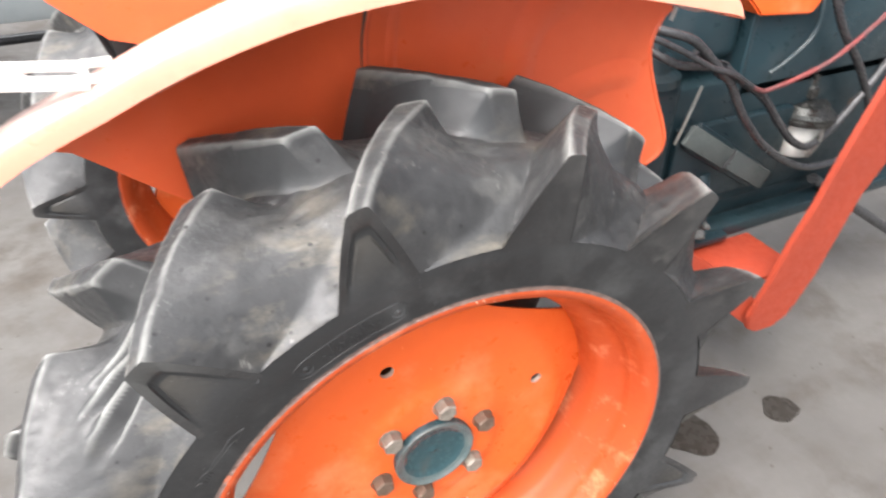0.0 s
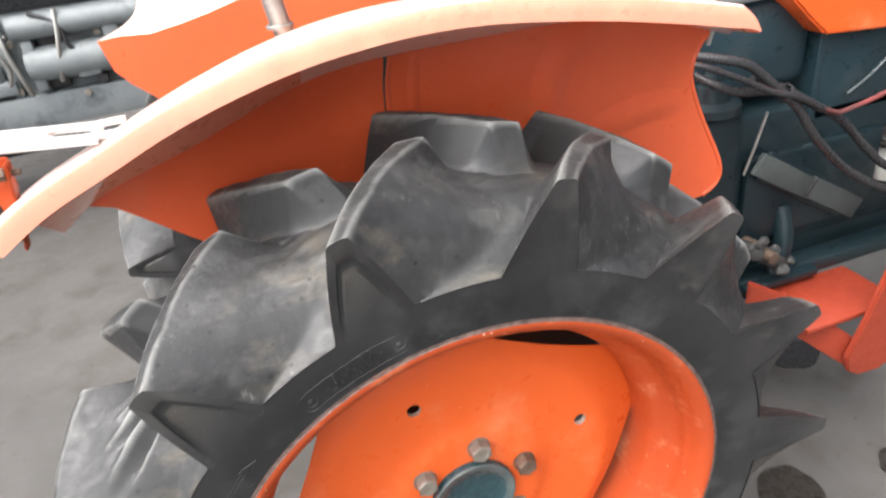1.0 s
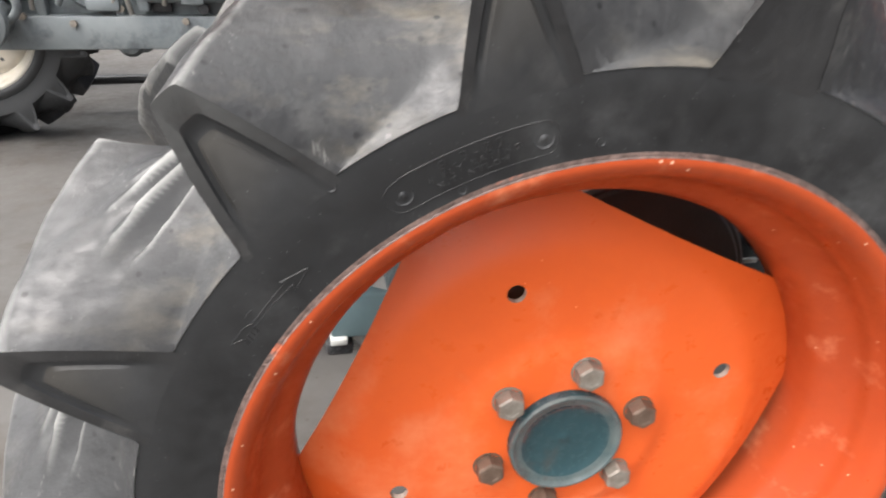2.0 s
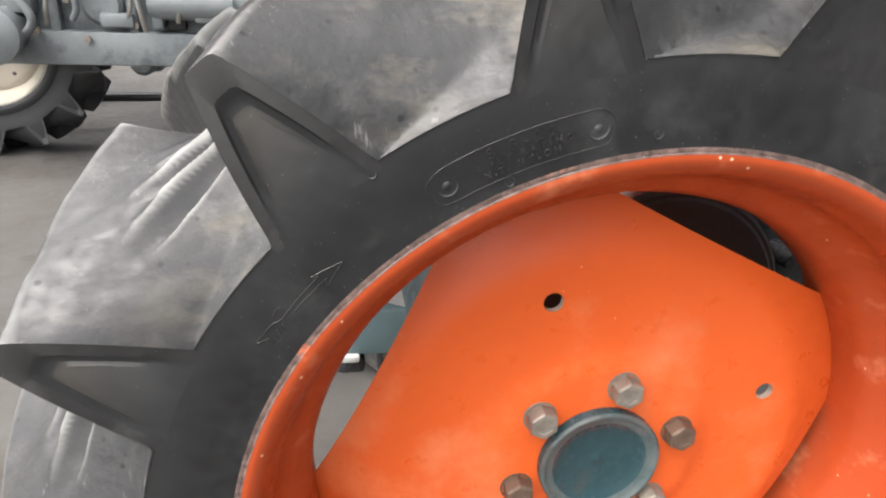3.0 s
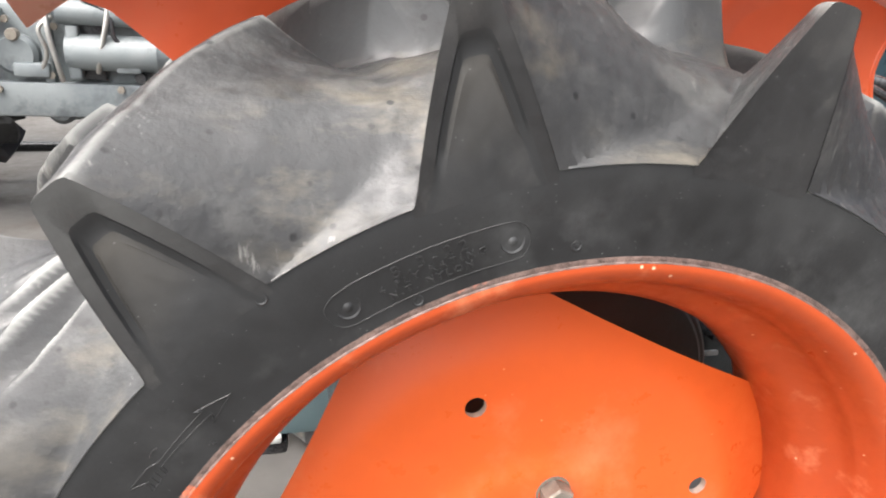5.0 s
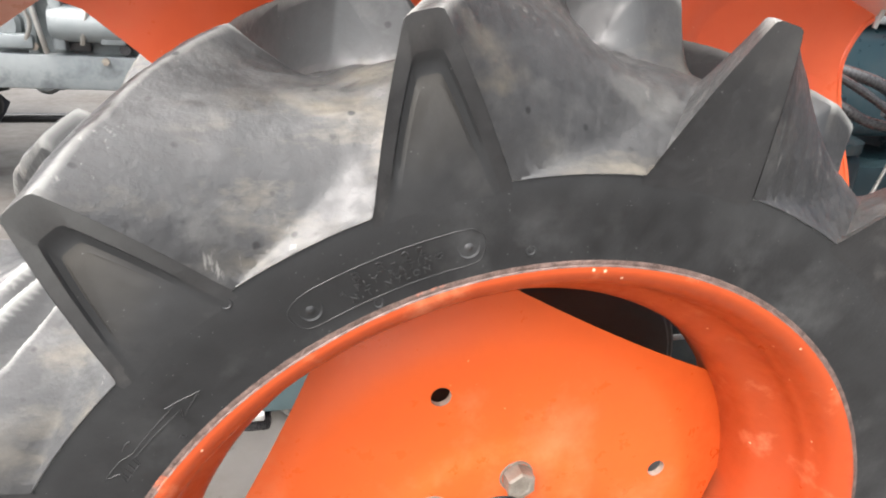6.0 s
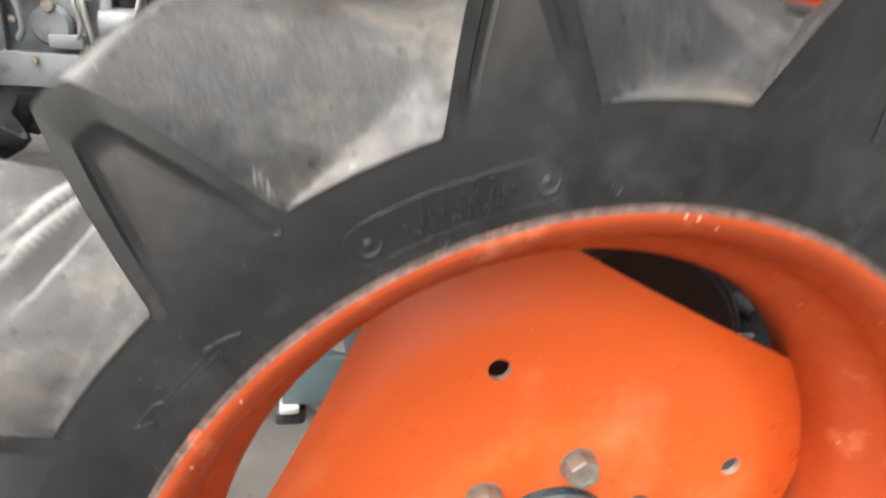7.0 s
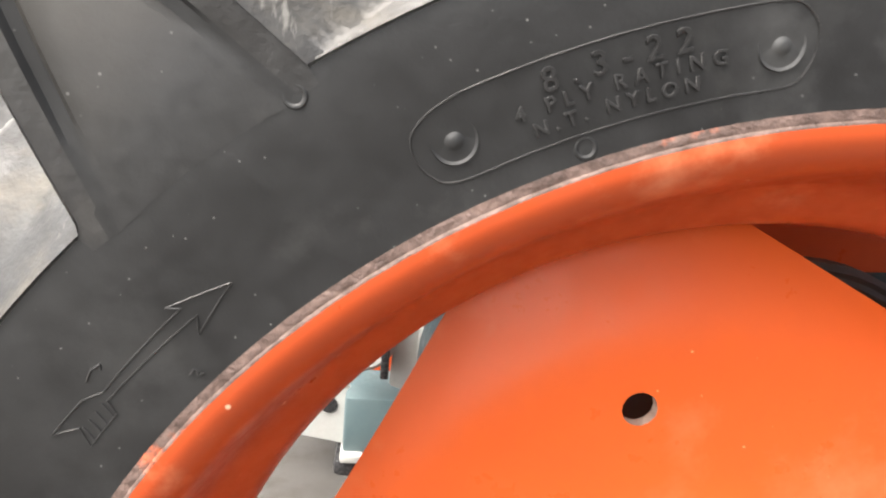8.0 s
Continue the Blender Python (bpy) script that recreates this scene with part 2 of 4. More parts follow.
# ---- mesh helpers ----
def part(name, bm, material, parent=None, label="", at=None, smooth=32.0):
    """One mesh object out of a bmesh, under its parent."""
    me = bpy.data.meshes.new(name)
    bmesh.ops.recalc_face_normals(bm, faces=bm.faces[:])
    bm.to_mesh(me)
    bm.free()
    for mm in material if isinstance(material, (list, tuple)) else [material]:
        me.materials.append(mm)
    if smooth:
        me.shade_smooth()
        me.set_sharp_from_angle(angle=radians(smooth))
    return place(name, me, parent, label, at)


def place(name, me, parent=None, label="", at=None):
    ob = new(name, me)
    if parent:
        ob.parent = parent
    if at is not None:
        ob.matrix_local = at
    if label:
        ob["label"] = label
    return ob


def empty(name, label, category, at=None, group=""):
    ob = new(name)
    ob.empty_display_size = 0.1
    if at is not None:
        ob.matrix_world = at
    return tagged(ob, label, category, group)


def box(lo, hi, bevel=0.004, seg=2, bm=None, turn=None):
    bm = bm or bmesh.new()
    lo, hi = Vector(lo), Vector(hi)
    made = bmesh.ops.create_cube(bm, size=1.0)["verts"]
    size, mid = hi - lo, (lo + hi) / 2
    for v in made:
        v.co = Vector((v.co.x * size.x, v.co.y * size.y, v.co.z * size.z))
    if bevel:
        edges = list({e for v in made for e in v.link_edges})
        made = bmesh.ops.bevel(bm, geom=edges, offset=min(bevel, min(size) * 0.45), segments=seg, affect="EDGES", profile=0.5)["verts"]
    m = Matrix.Translation(mid) @ (turn or Matrix())
    bmesh.ops.transform(bm, matrix=m, verts=made)
    return bm


def spline(pts, n=8):
    """A smooth line through the points."""
    pts = [Vector(p) for p in pts]
    ext = [pts[0] * 2 - pts[1], *pts, pts[-1] * 2 - pts[-2]]
    out = []
    for i in range(len(pts) - 1):
        a, b, c, d = ext[i:i + 4]
        for k in range(n):
            t = k / n
            out.append(0.5 * (2 * b + (c - a) * t + (2 * a - 5 * b + 4 * c - d) * t * t + (3 * b - a - 3 * c + d) * t ** 3))
    return out + [pts[-1]]


def tube(pts, radius, sides=12, n=8, bm=None, smooth_line=True):
    bm = bm or bmesh.new()
    line = spline(pts, n) if smooth_line else [Vector(p) for p in pts]
    up = Vector((0.13, 0.21, 0.97))
    rings = []
    for i, p in enumerate(line):
        d = (line[min(i + 1, len(line) - 1)] - line[max(i - 1, 0)]).normalized()
        s = d.cross(up).normalized()
        up = s.cross(d).normalized()
        rr = radius(i / (len(line) - 1)) if callable(radius) else radius
        rings.append([bm.verts.new(p + rr * (math.cos(a) * s + math.sin(a) * up)) for a in (2 * math.pi * k / sides for k in range(sides))])
    for r0, r1 in zip(rings, rings[1:]):
        for k in range(sides):
            bm.faces.new((r0[k], r0[(k + 1) % sides], r1[(k + 1) % sides], r1[k]))
    bm.faces.new(rings[0][::-1])
    bm.faces.new(rings[-1])
    return bm


def lathe(profile, sides=96, axis="y", bm=None, closed=False, cap=False):
    """Turns (along, radius) pairs round an axis through the origin."""
    bm = bm or bmesh.new()
    rings = []
    for h, r in profile:
        ring = []
        for k in range(sides):
            a = 2 * math.pi * k / sides
            c, s = r * math.cos(a), r * math.sin(a)
            ring.append(bm.verts.new((c, h, s) if axis == "y" else (h, c, s) if axis == "x" else (c, s, h)))
        rings.append(ring)
    pairs = list(zip(rings, rings[1:])) + ([(rings[-1], rings[0])] if closed else [])
    for r0, r1 in pairs:
        for k in range(sides):
            bm.faces.new((r0[k], r0[(k + 1) % sides], r1[(k + 1) % sides], r1[k]))
    if cap:
        bm.faces.new(rings[0])
        bm.faces.new(rings[-1])
    return bm


def prism(outline, y0, y1, bevel=0.002):
    """A plate with an outline in x, z between two depths."""
    bm = bmesh.new()
    f = bm.faces.new([bm.verts.new((x, y0, z)) for x, z in outline])
    ex = bmesh.ops.extrude_face_region(bm, geom=[f])["geom"]
    bmesh.ops.translate(bm, verts=[v for v in ex if isinstance(v, bmesh.types.BMVert)], vec=(0, y1 - y0, 0))
    if bevel:
        bmesh.ops.bevel(bm, geom=bm.edges[:], offset=bevel, segments=2, affect="EDGES")
    return bm


def polar(a, r, y):
    return Vector((r * math.cos(radians(a)), y, r * math.sin(radians(a))))


def spin(a):
    """A turn round the axle that adds a degrees."""
    return Matrix.Rotation(radians(-a), 4, "Y")


# ---- the wheel ----
AXLE = 0.468            # height of the axle
MID = 0.105             # middle plane of the tyre, from the outer rim edge
LUGS, PITCH = 14, 360 / 14
LUG0 = 104.8            # angle of one lug's outer end
HOLE0 = 19.5            # angle of the first hole of the disc
CASING = [(0.012, 0.292), (0.0016, 0.3003), (-0.0003, 0.3014), (-0.0005, 0.307), (-0.0010, 0.312), (-0.0018, 0.319), (-0.0028, 0.328), (-0.0045, 0.338), (-0.0058, 0.348), (-0.0066, 0.356), (-0.0066, 0.3605),
          (-0.0045, 0.3625), (0.004, 0.368), (0.018, 0.376), (0.036, 0.3845), (0.058, 0.392), (0.080, 0.397), (0.105, 0.399)]


def floor_r(y):
    """Radius of the tread floor at a depth on the near half."""
    ys = [p[0] for p in CASING[10:]]
    return float(np.interp(y, ys, [p[1] for p in CASING[10:]]))


def casing_bm():
    prof = CASING + [(2 * MID - y, r) for y, r in CASING[-2::-1]]
    bm = lathe(prof, 168)
    bm.faces.ensure_lookup_table()
    for f in bm.faces:
        c = f.calc_center_median()
        f.material_index = 1 if math.hypot(c.x, c.z) > 0.3612 else 0
    return bm


def lug_top(b):
    return 0.4575 + 0.0115 * math.sin(min(1.0, b * 1.25) * math.pi / 2)


def lug_height(u, b):
    """Share of a lug's full height at u degrees from its middle line (minus: leading side), b along it."""
    u += 0.8 * max(0.0, 1 - b / 0.5)
    crest = 1.3 + 0.8 * b
    e = min(1.0, b / 0.40)
    e = 1 - (1 - e) ** 2.6
    quick = min(1.0, b / 0.12)
    half = 5.6 + 0.8 * quick + 11.9 * e - 12.4 * max(0.0, b - 0.36) / 0.50 if u < 0 else 6.9 - 1.7 * quick + 0.4 * b
    w = abs(u)
    if w <= crest:
        return 1.0 - 0.025 * (w / crest) ** 6
    f = min(1.0, (w - crest) / (half - crest))
    return 0.975 * (1 - f) ** (1.05 + (0.60 if u < 0 else 0.15) * quick)


def lug_bm(trail=False, lead=False, wear=0.0, sunk=1.0, dark_wall=False):
    """One lug of the near side, its outer end at angle 0: a crest swept forward to the middle, with hollow flanks that run out at the middle of the
    grooves, moulded ripples on the trailing flank and a recessed outer end."""
    bm = bmesh.new()
    SEAM = -19.5
    us = [SEAM] + [-19.2 + 0.8 * k for k in range(19)] + [-4.1, -3.4, -2.9, -2.5, -2.2, -1.9, -1.6, -1.2, -0.6]
    us += [0.0, 0.5, 0.9, 1.2, 1.5, 1.8, 2.2, 2.7, 3.2, 3.8, 4.4, 5.0, 5.6, PITCH + SEAM]
    bs = [0.0, 0.008, 0.018, 0.03] + [0.045 + 0.79 * j / 42 for j in range(43)] + [0.845, 0.855, 0.868, 0.884, 0.90, 0.92, 0.945, 0.97, 1.0, 1.03, 1.06]
    if trail or lead:
        us = sorted(us + [(p + q) / 2 for p, q in zip(us, us[1:]) if q - p > 0.45])
        bs = sorted(bs + [(p + q) / 2 for p, q in zip(bs, bs[1:]) if q < 0.84])
    rows = []
    for b in bs:
        y = -0.0066 + b * 0.1266
        skew = -16.0 * b ** 1.05
        top, base = lug_top(b), floor_r(min(y, 2 * MID - y))
        rise = min(1.0, max(0.0, (y + 0.006) / 0.066))
        base += 0.021 * rise * rise * (3 - 2 * rise)
        fade = 1.0 if b < 0.838 else max(0.0, 1 - (b - 0.838) / 0.17) ** 1.9
        row = []
        for u in us:
            s = lug_height(u, b) * fade
            r = base + 0.0008 + (top - base - 0.0008) * s
            g = u + PITCH if u < -6 else u
            q = b + 0.026 * (g - 8.0)
            if (trail and u > 3.5 or lead and u < -6.5) and 4.5 < g < 19.2 and 0.40 < q < 0.90 and b < 0.82:
                turn = 2 * math.pi * (q - 0.40) / 0.165
                win = min(1.0, (g - 4.5) / 2.0, (19.2 - g) / 4.0) * min(1.0, (q - 0.40) / 0.05, (0.90 - q) / 0.05, b / 0.15, (0.82 - b) / 0.05)
                r -= 0.0075 * win * (math.sin(turn) - 0.2 * math.sin(2 * turn))
            wob = (0.0018 * noise.noise((u * 0.35, b * 7, 2.0 + wear)) + 0.0004 * noise.noise((u * 1.2, b * 24, 9.0 + wear))) * min(1.0, (u - SEAM) * 0.6, (PITCH + SEAM - u) * 0.6)
            lean = -0.0115 * s * max(0.0, 1 - b) ** 3
            r -= 0.03 * max(0.0, b - 0.8815)
            row.append(bm.verts.new(polar(u + skew, r + wob * min(1, b * 4), y + lean - 0.0012 * max(0.0, 1 - b))))
        rows.append(row)
    for b, r0, r1 in zip(bs, rows, rows[1:]):
        for k in range(len(us) - 1):
            f = bm.faces.new((r0[k], r0[k + 1], r1[k + 1], r1[k]))
            if dark_wall and 1.4 + 0.8 * b < us[k] < 4.7 and b < 0.92:
                f.material_index = 1    # the steep trailing wall takes the dark sidewall rubber
    # outer end: a wedge-shaped face; a sunk band borders a low triangle on it
    top, base = lug_top(0), floor_r(-0.0066)
    loop = []
    for k in range(33):
        u = 0.4 * k - 6.4
        s = lug_height(u, 0.0)
        loop.append((polar(u, base + 0.0008 + (top - base - 0.0008) * s, -0.0072 - 0.0121 * s), False))
    loop += [(polar(u, 0.3555, -0.0066), True) for u in (6.4, 3.2, 0.0, -3.2, -6.4)]
    cx = polar(0.0, 0.368, -0.0085)
    rings = []
    for k, dy in ((1.0, 0.0), (0.79, 0.0003), (0.752, 0.0024 * sunk), (0.655, 0.0027 * sunk), (0.60, 0.0007)):
        ring = []
        for p, low in loop:
            d = p - cx
            ring.append(bm.verts.new(cx + (Vector((d.x, d.y, d.z * (0.3 + 0.7 * k))) if low else d * k + Vector((0, dy * min(1.0, max(0.0, (math.hypot(p.x, p.z) - 0.364) / 0.035)), 0)))))
        rings.append(ring)
    n = len(loop)
    for q, (a, c) in enumerate(zip(rings, rings[1:])):
        for k in range(n):
            bm.faces.new((a[k], a[(k + 1) % n], c[(k + 1) % n], c[k])).material_index = (3, 1, 1, 2)[q]
    bm.faces.new(rings[-1]).material_index = 2
    return bm


RIM_PROFILE = [(0.0015, 0.3022), (-0.001, 0.3011), (-0.0014, 0.3006), (-0.0014, 0.3001), (-0.0018, 0.2978), (-0.0012, 0.2945), (0.001, 0.2905), (0.0045, 0.2868), (0.009, 0.2842), (0.016, 0.2815), (0.024, 0.2790), (0.028, 0.2766), (0.033, 0.2770), (0.040, 0.2738), (0.047, 0.2700), (0.053, 0.2645), (0.060, 0.2575), (0.066, 0.2532), (0.074, 0.2500),
               (0.095, 0.2480), (0.122, 0.2490), (0.146, 0.260), (0.162, 0.270), (0.180, 0.2765), (0.196, 0.283), (0.206, 0.292), (0.2105, 0.2995), (0.209, 0.303)]


def rim_bm(size=1.0):
    back = [(y + 0.001, r + 0.0045) for y, r in RIM_PROFILE[3:-1]]
    bm = lathe([(y, r * size) for y, r in RIM_PROFILE + back[::-1]], 144, closed=True)
    for f in bm.faces:
        c = f.calc_center_median()
        f.material_index = 1 if math.hypot(c.x, c.z) > 0.3002 and c.y < 0.004 else 0
    return bm


def disc_y(r):
    """Depth of the dished disc's face at a radius."""
    return float(np.interp(r, [0, 0.055, 0.086, 0.094, 0.106, 0.116, 0.140, 0.165, 0.186, 0.192, 0.198, 0.206, 0.2145, 0.235, 0.2535], [0.0725, 0.0725, 0.0725, 0.0737, 0.0775, 0.0790, 0.0794, 0.0798, 0.0805, 0.0812, 0.0830, 0.0867, 0.0905, 0.0997, 0.1070]))


def disc_bm():
    """Dished plate: a circle with four straight cuts, four holes and a hub opening; 3 mm thick."""
    CH, RO = 0.2145, 0.2535
    bm = bmesh.new()
    sides, hr, hole_r = 240, 0.165, 0.0085

    def limit(a):
        d = (a - HOLE0 - 45) % 90
        d = min(d, 90 - d)
        cut = CH / math.cos(radians(d)) if d < 60 else 9
        return min(RO, cut)
    rads = [0.0, 0.03, 0.052, 0.07, 0.088, 0.094, 0.100, 0.106, 0.112, 0.118, 0.135, 0.150, 0.156, 0.162, 0.168, 0.174, 0.180, 0.188, 0.196, 0.204, 0.212, 0.220, 0.230, 0.242, 0.2535]
    grid = []
    for k in range(sides):
        a = 360 * k / sides
        m = limit(a)
        col = []
        for r in rads[1:]:
            rr = r if r <= 0.18 else 0.18 + (r - 0.18) * (m - 0.18) / (RO - 0.18)
            p = polar(a, rr, disc_y(rr))
            col.append(p)
        grid.append(col)
    vs = [[bm.verts.new(p) for p in col] for col in grid]
    mid = bm.verts.new((0, disc_y(0), 0))
    for k in range(sides):
        c0, c1 = vs[k], vs[(k + 1) % sides]
        bm.faces.new((mid, c0[0], c1[0]))
        for i in range(len(c0) - 1):
            bm.faces.new((c0[i], c1[i], c1[i + 1], c0[i + 1]))
    # holes: open the mesh round each centre, then draw its border on to the circle
    for q in range(4):
        c = polar(HOLE0 + 90 * q, hr, disc_y(hr))
        near = [v for v in bm.verts if (v.co - c).length < hole_r + 0.0012]
        bmesh.ops.delete(bm, geom=near, context="VERTS")
        border = [v for v in bm.verts if v.is_boundary and (v.co - c).length < 0.022]
        for v in border:
            d = v.co - c
            d.y = 0
            p = c + d.normalized() * hole_r
            v.co = Vector((p.x, disc_y(math.hypot(p.x, p.z)), p.z))
    bmesh.ops.recalc_face_normals(bm, faces=bm.faces[:])
    sign = 1 if sum(f.normal.y for f in bm.faces) > 0 else -1
    bmesh.ops.solidify(bm, geom=bm.faces[:], thickness=-0.006 * sign)
    for f in bm.faces:
        c = f.calc_center_median()
        if abs(f.normal.y) < 0.5 and any((c - polar(HOLE0 + 90 * q, hr, c.y)).length < hole_r + 0.002 for q in range(4)):
            f.material_index = 1
    return bm


def bolt_bm():
    bm = bmesh.new()
    prof = []
    for y, r in ((0.002, 0.0133), (-0.0125, 0.0133), (-0.0142, 0.0120), (-0.0145, 0.0080), (-0.0139, 0.0066)):
        prof.append([bm.verts.new((r * math.cos(radians(60 * k + 15)), y, r * math.sin(radians(60 * k + 15)))) for k in range(6)])
    for r0, r1 in zip(prof, prof[1:]):
        for k in range(6):
            bm.faces.new((r0[k], r0[(k + 1) % 6], r1[(k + 1) % 6], r1[k]))
    bm.faces.new(prof[-1])
    lathe([(0.0012, 0.0150), (-0.0004, 0.0148), (-0.0006, 0.0130)], 24, bm=bm)
    return bm


def mesh_of(name, bm, material, smooth=32.0):
    me = bpy.data.meshes.new(name)
    bmesh.ops.recalc_face_normals(bm, faces=bm.faces[:])
    bm.to_mesh(me)
    bm.free()
    for mm in material:
        me.materials.append(mm)
    me.shade_smooth()
    me.set_sharp_from_angle(angle=radians(smooth))
    return me


RIM_ME = mesh_of("rim", rim_bm(), [ORANGE_WORN, LIP_METAL], 40)
CREAM_RIM_ME = mesh_of("rim", rim_bm(0.86), [CREAM, CREAM], 40)
CASING_ME = mesh_of("tyre", casing_bm(), [RUBBER, DUSTY], 28)
DARK_LUG_ME = mesh_of("tread_lug", lug_bm(), [RUBBER, RUBBER, RUBBER, RUBBER], 38)
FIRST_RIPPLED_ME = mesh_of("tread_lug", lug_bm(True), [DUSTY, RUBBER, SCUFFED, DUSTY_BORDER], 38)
RIPPLED_LUG_ME = mesh_of("tread_lug", lug_bm(True, True), [DUSTY, RUBBER, SCUFFED, BORDER], 38)
PLAIN_END_ME = mesh_of("tread_lug", lug_bm(wear=31.0, sunk=0.25), [DUSTY, BORDER, BORDER, BORDER], 38)
LUG_MES = [mesh_of("tread_lug", lug_bm(wear=7.3 * q), [DUSTY, RUBBER, SCUFFED, BORDER], 38) for q in range(4)]
FAR_LUG_MES = [mesh_of("tread_lug", lug_bm(wear=7.3 * q, dark_wall=True), [DUSTY, RUBBER, SCUFFED, BORDER], 38) for q in range(2)]
DISC_ME = mesh_of("wheel_disc", disc_bm(), [ORANGE, LIT_EDGE], 40)
CREAM_DISC_ME = mesh_of("wheel_disc", disc_bm(), [CREAM, LIT_EDGE], 40)
BOLT_ME = mesh_of("wheel_bolt", bolt_bm(), [BOLT_M], 25)
BOLT2_ME = mesh_of("wheel_bolt", bolt_bm(), [BOLT_RUST], 25)
def cap_bm():
    """Dished hub cap: a raised outer bead, a pale worn ring and a sunk middle."""
    bm = lathe([(0.005, 0.0548), (-0.005, 0.0550), (-0.0072, 0.0535), (-0.0072, 0.0515), (-0.0050, 0.0490), (-0.0040, 0.0465), (-0.0034, 0.043), (-0.0010, 0.040), (0.0006, 0.034), (0.0016, 0.026), (0.0022, 0.018), (0.0024, 0.010), (0.0024, 0.0045), (0.0014, 0.0030), (0.0014, 0.0003)], 64)
    for f in bm.faces:
        c = f.calc_center_median()
        f.material_index = 1 if 0.0420 < math.hypot(c.x, c.z) < 0.0545 else 0
    return bm


CAP_ME = mesh_of("hub_cap", cap_bm(), [TEAL_HUB, CAP_RING], 40)
MIRROR = Matrix.Translation((0, 2 * MID, 0)) @ Matrix.Diagonal((1, -1, 1, 1))


def wheel(parent, at, cream=False):
    """rear_wheel > tyre, lugs, disc, bolts, cap. The rim carries the rest."""
    rim = place("rear_wheel", CREAM_RIM_ME if cream else RIM_ME, parent, "cream-painted wheel rim" if cream else "orange-painted steel wheel rim with chipped edge", at)
    place("tyre", CASING_ME, rim, "black rubber tractor tyre casing")
    for k in range(LUGS):
        place("tread_lug", DARK_LUG_ME if cream else FIRST_RIPPLED_ME if k == 1 else RIPPLED_LUG_ME if k in (2, 3) else PLAIN_END_ME if k > 9 else LUG_MES[k % 4], rim, "", spin(LUG0 + PITCH * k))
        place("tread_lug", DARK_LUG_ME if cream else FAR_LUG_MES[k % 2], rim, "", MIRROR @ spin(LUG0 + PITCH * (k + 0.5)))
    if cream:
        part("inner_sidewall", lathe([(0.0035, 0.303), (-0.003, 0.29), (-0.004, 0.272), (0.001, 0.262), (0.012, 0.258), (0.03, 0.262)], 96), RUBBER, rim)
    place("wheel_disc", CREAM_DISC_ME if cream else DISC_ME, rim, "dished steel wheel disc with four straight cuts")
    for k in range(6):
        place("wheel_bolt", (BOLT2_ME, BOLT_ME, BOLT_ME, BOLT2_ME, BOLT2_ME, BOLT_ME)[k], rim, "", Matrix.Translation((0, 0.0722, 0)) @ spin(HOLE0 - 0.2 + 60 * k) @ Matrix.Translation((0.0758, 0, 0)))
    place("hub_cap", CAP_ME, rim, "oily dark teal hub cap", Matrix.Translation((0, 0.0688, 0)))
    return rim


# ---- setting ----
bm = bmesh.new()
bmesh.ops.create_grid(bm, x_segments=40, y_segments=40, size=60)
ground = tagged(part("ground", bm, CONCRETE), "stained grey-brown concrete yard floor", "floor", kind="structure")

# ---- the orange tractor ----
tractor = empty("tractor", "orange compact tractor with dark teal engine on a concrete floor", "tractor")
wheel(tractor, Matrix.Translation((0, 0, AXLE)))
wheel(tractor, Matrix.Translation((0, 1.10, AXLE)) @ Matrix.Diagonal((1, -1, 1, 1)) @ spin(9))


def fender_shell(lip, inner, depth_lip, depth_in, swing):
    """Top of a mudguard: a rolled outer lip that runs over into the inner panel, 3 mm thick."""
    bm = bmesh.new()
    outer, back = spline([(x, 0, z) for x, z in lip], 6), spline([(x, 0, z) for x, z in inner], 6)
    n = min(len(outer), len(back))
    across = [(0.0, 0.02, 0.0012), (0.0, 0.0, 0.0), (0.0, 0.0, 0.009), (0.0, 0.003, 0.017), (0.0, 0.010, 0.0205), (0.0, 0.026, 0.0222), (0.0, 0.06, 0.0222), (0.0, 0.25, 0.0195), (0.02, 0.42, 0.0155), (0.09, 0.53, 0.011), (0.24, 0.62, 0.006), (0.45, 0.72, 0.003), (0.72, 0.86, 0.001), (1.0, 1.0, 0.0)]
    rows = []
    for i in range(n):
        s = i / (n - 1)
        o, p = outer[round(s * (len(outer) - 1))], back[round(s * (len(back) - 1))]
        o2 = outer[min(round(s * (len(outer) - 1)) + 1, len(outer) - 1)] - outer[max(round(s * (len(outer) - 1)) - 1, 0)]
        up = Vector((-o2.z, 0, o2.x)).normalized()
        taper = min(1.0, 0.45 + s / 0.03, ((1 - s) / 0.11) ** 0.75)
        row = []
        for k, (a, b, h) in enumerate(across):
            c = o.lerp(p, a)
            c = c + up * h * taper
            if s > 0.85:
                c = c.lerp(p, b * (s - 0.85) / 0.15 * 0.9) if k < len(across) - 1 else c
            c.y = depth_lip + (depth_in - swing(p.x) - depth_lip) * b
            row.append(bm.verts.new(c))
        rows.append(row)
    for r0, r1 in zip(rows, rows[1:]):
        for k in range(len(across) - 1):
            bm.faces.new((r0[k], r0[k + 1], r1[k + 1], r1[k]))
    bmesh.ops.recalc_face_normals(bm, faces=bm.faces[:])
    # level faces get the near-white colour that stands in for overhead glare
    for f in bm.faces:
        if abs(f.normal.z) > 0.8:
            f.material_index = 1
    bmesh.ops.solidify(bm, geom=bm.faces[:], thickness=0.003)
    return bm


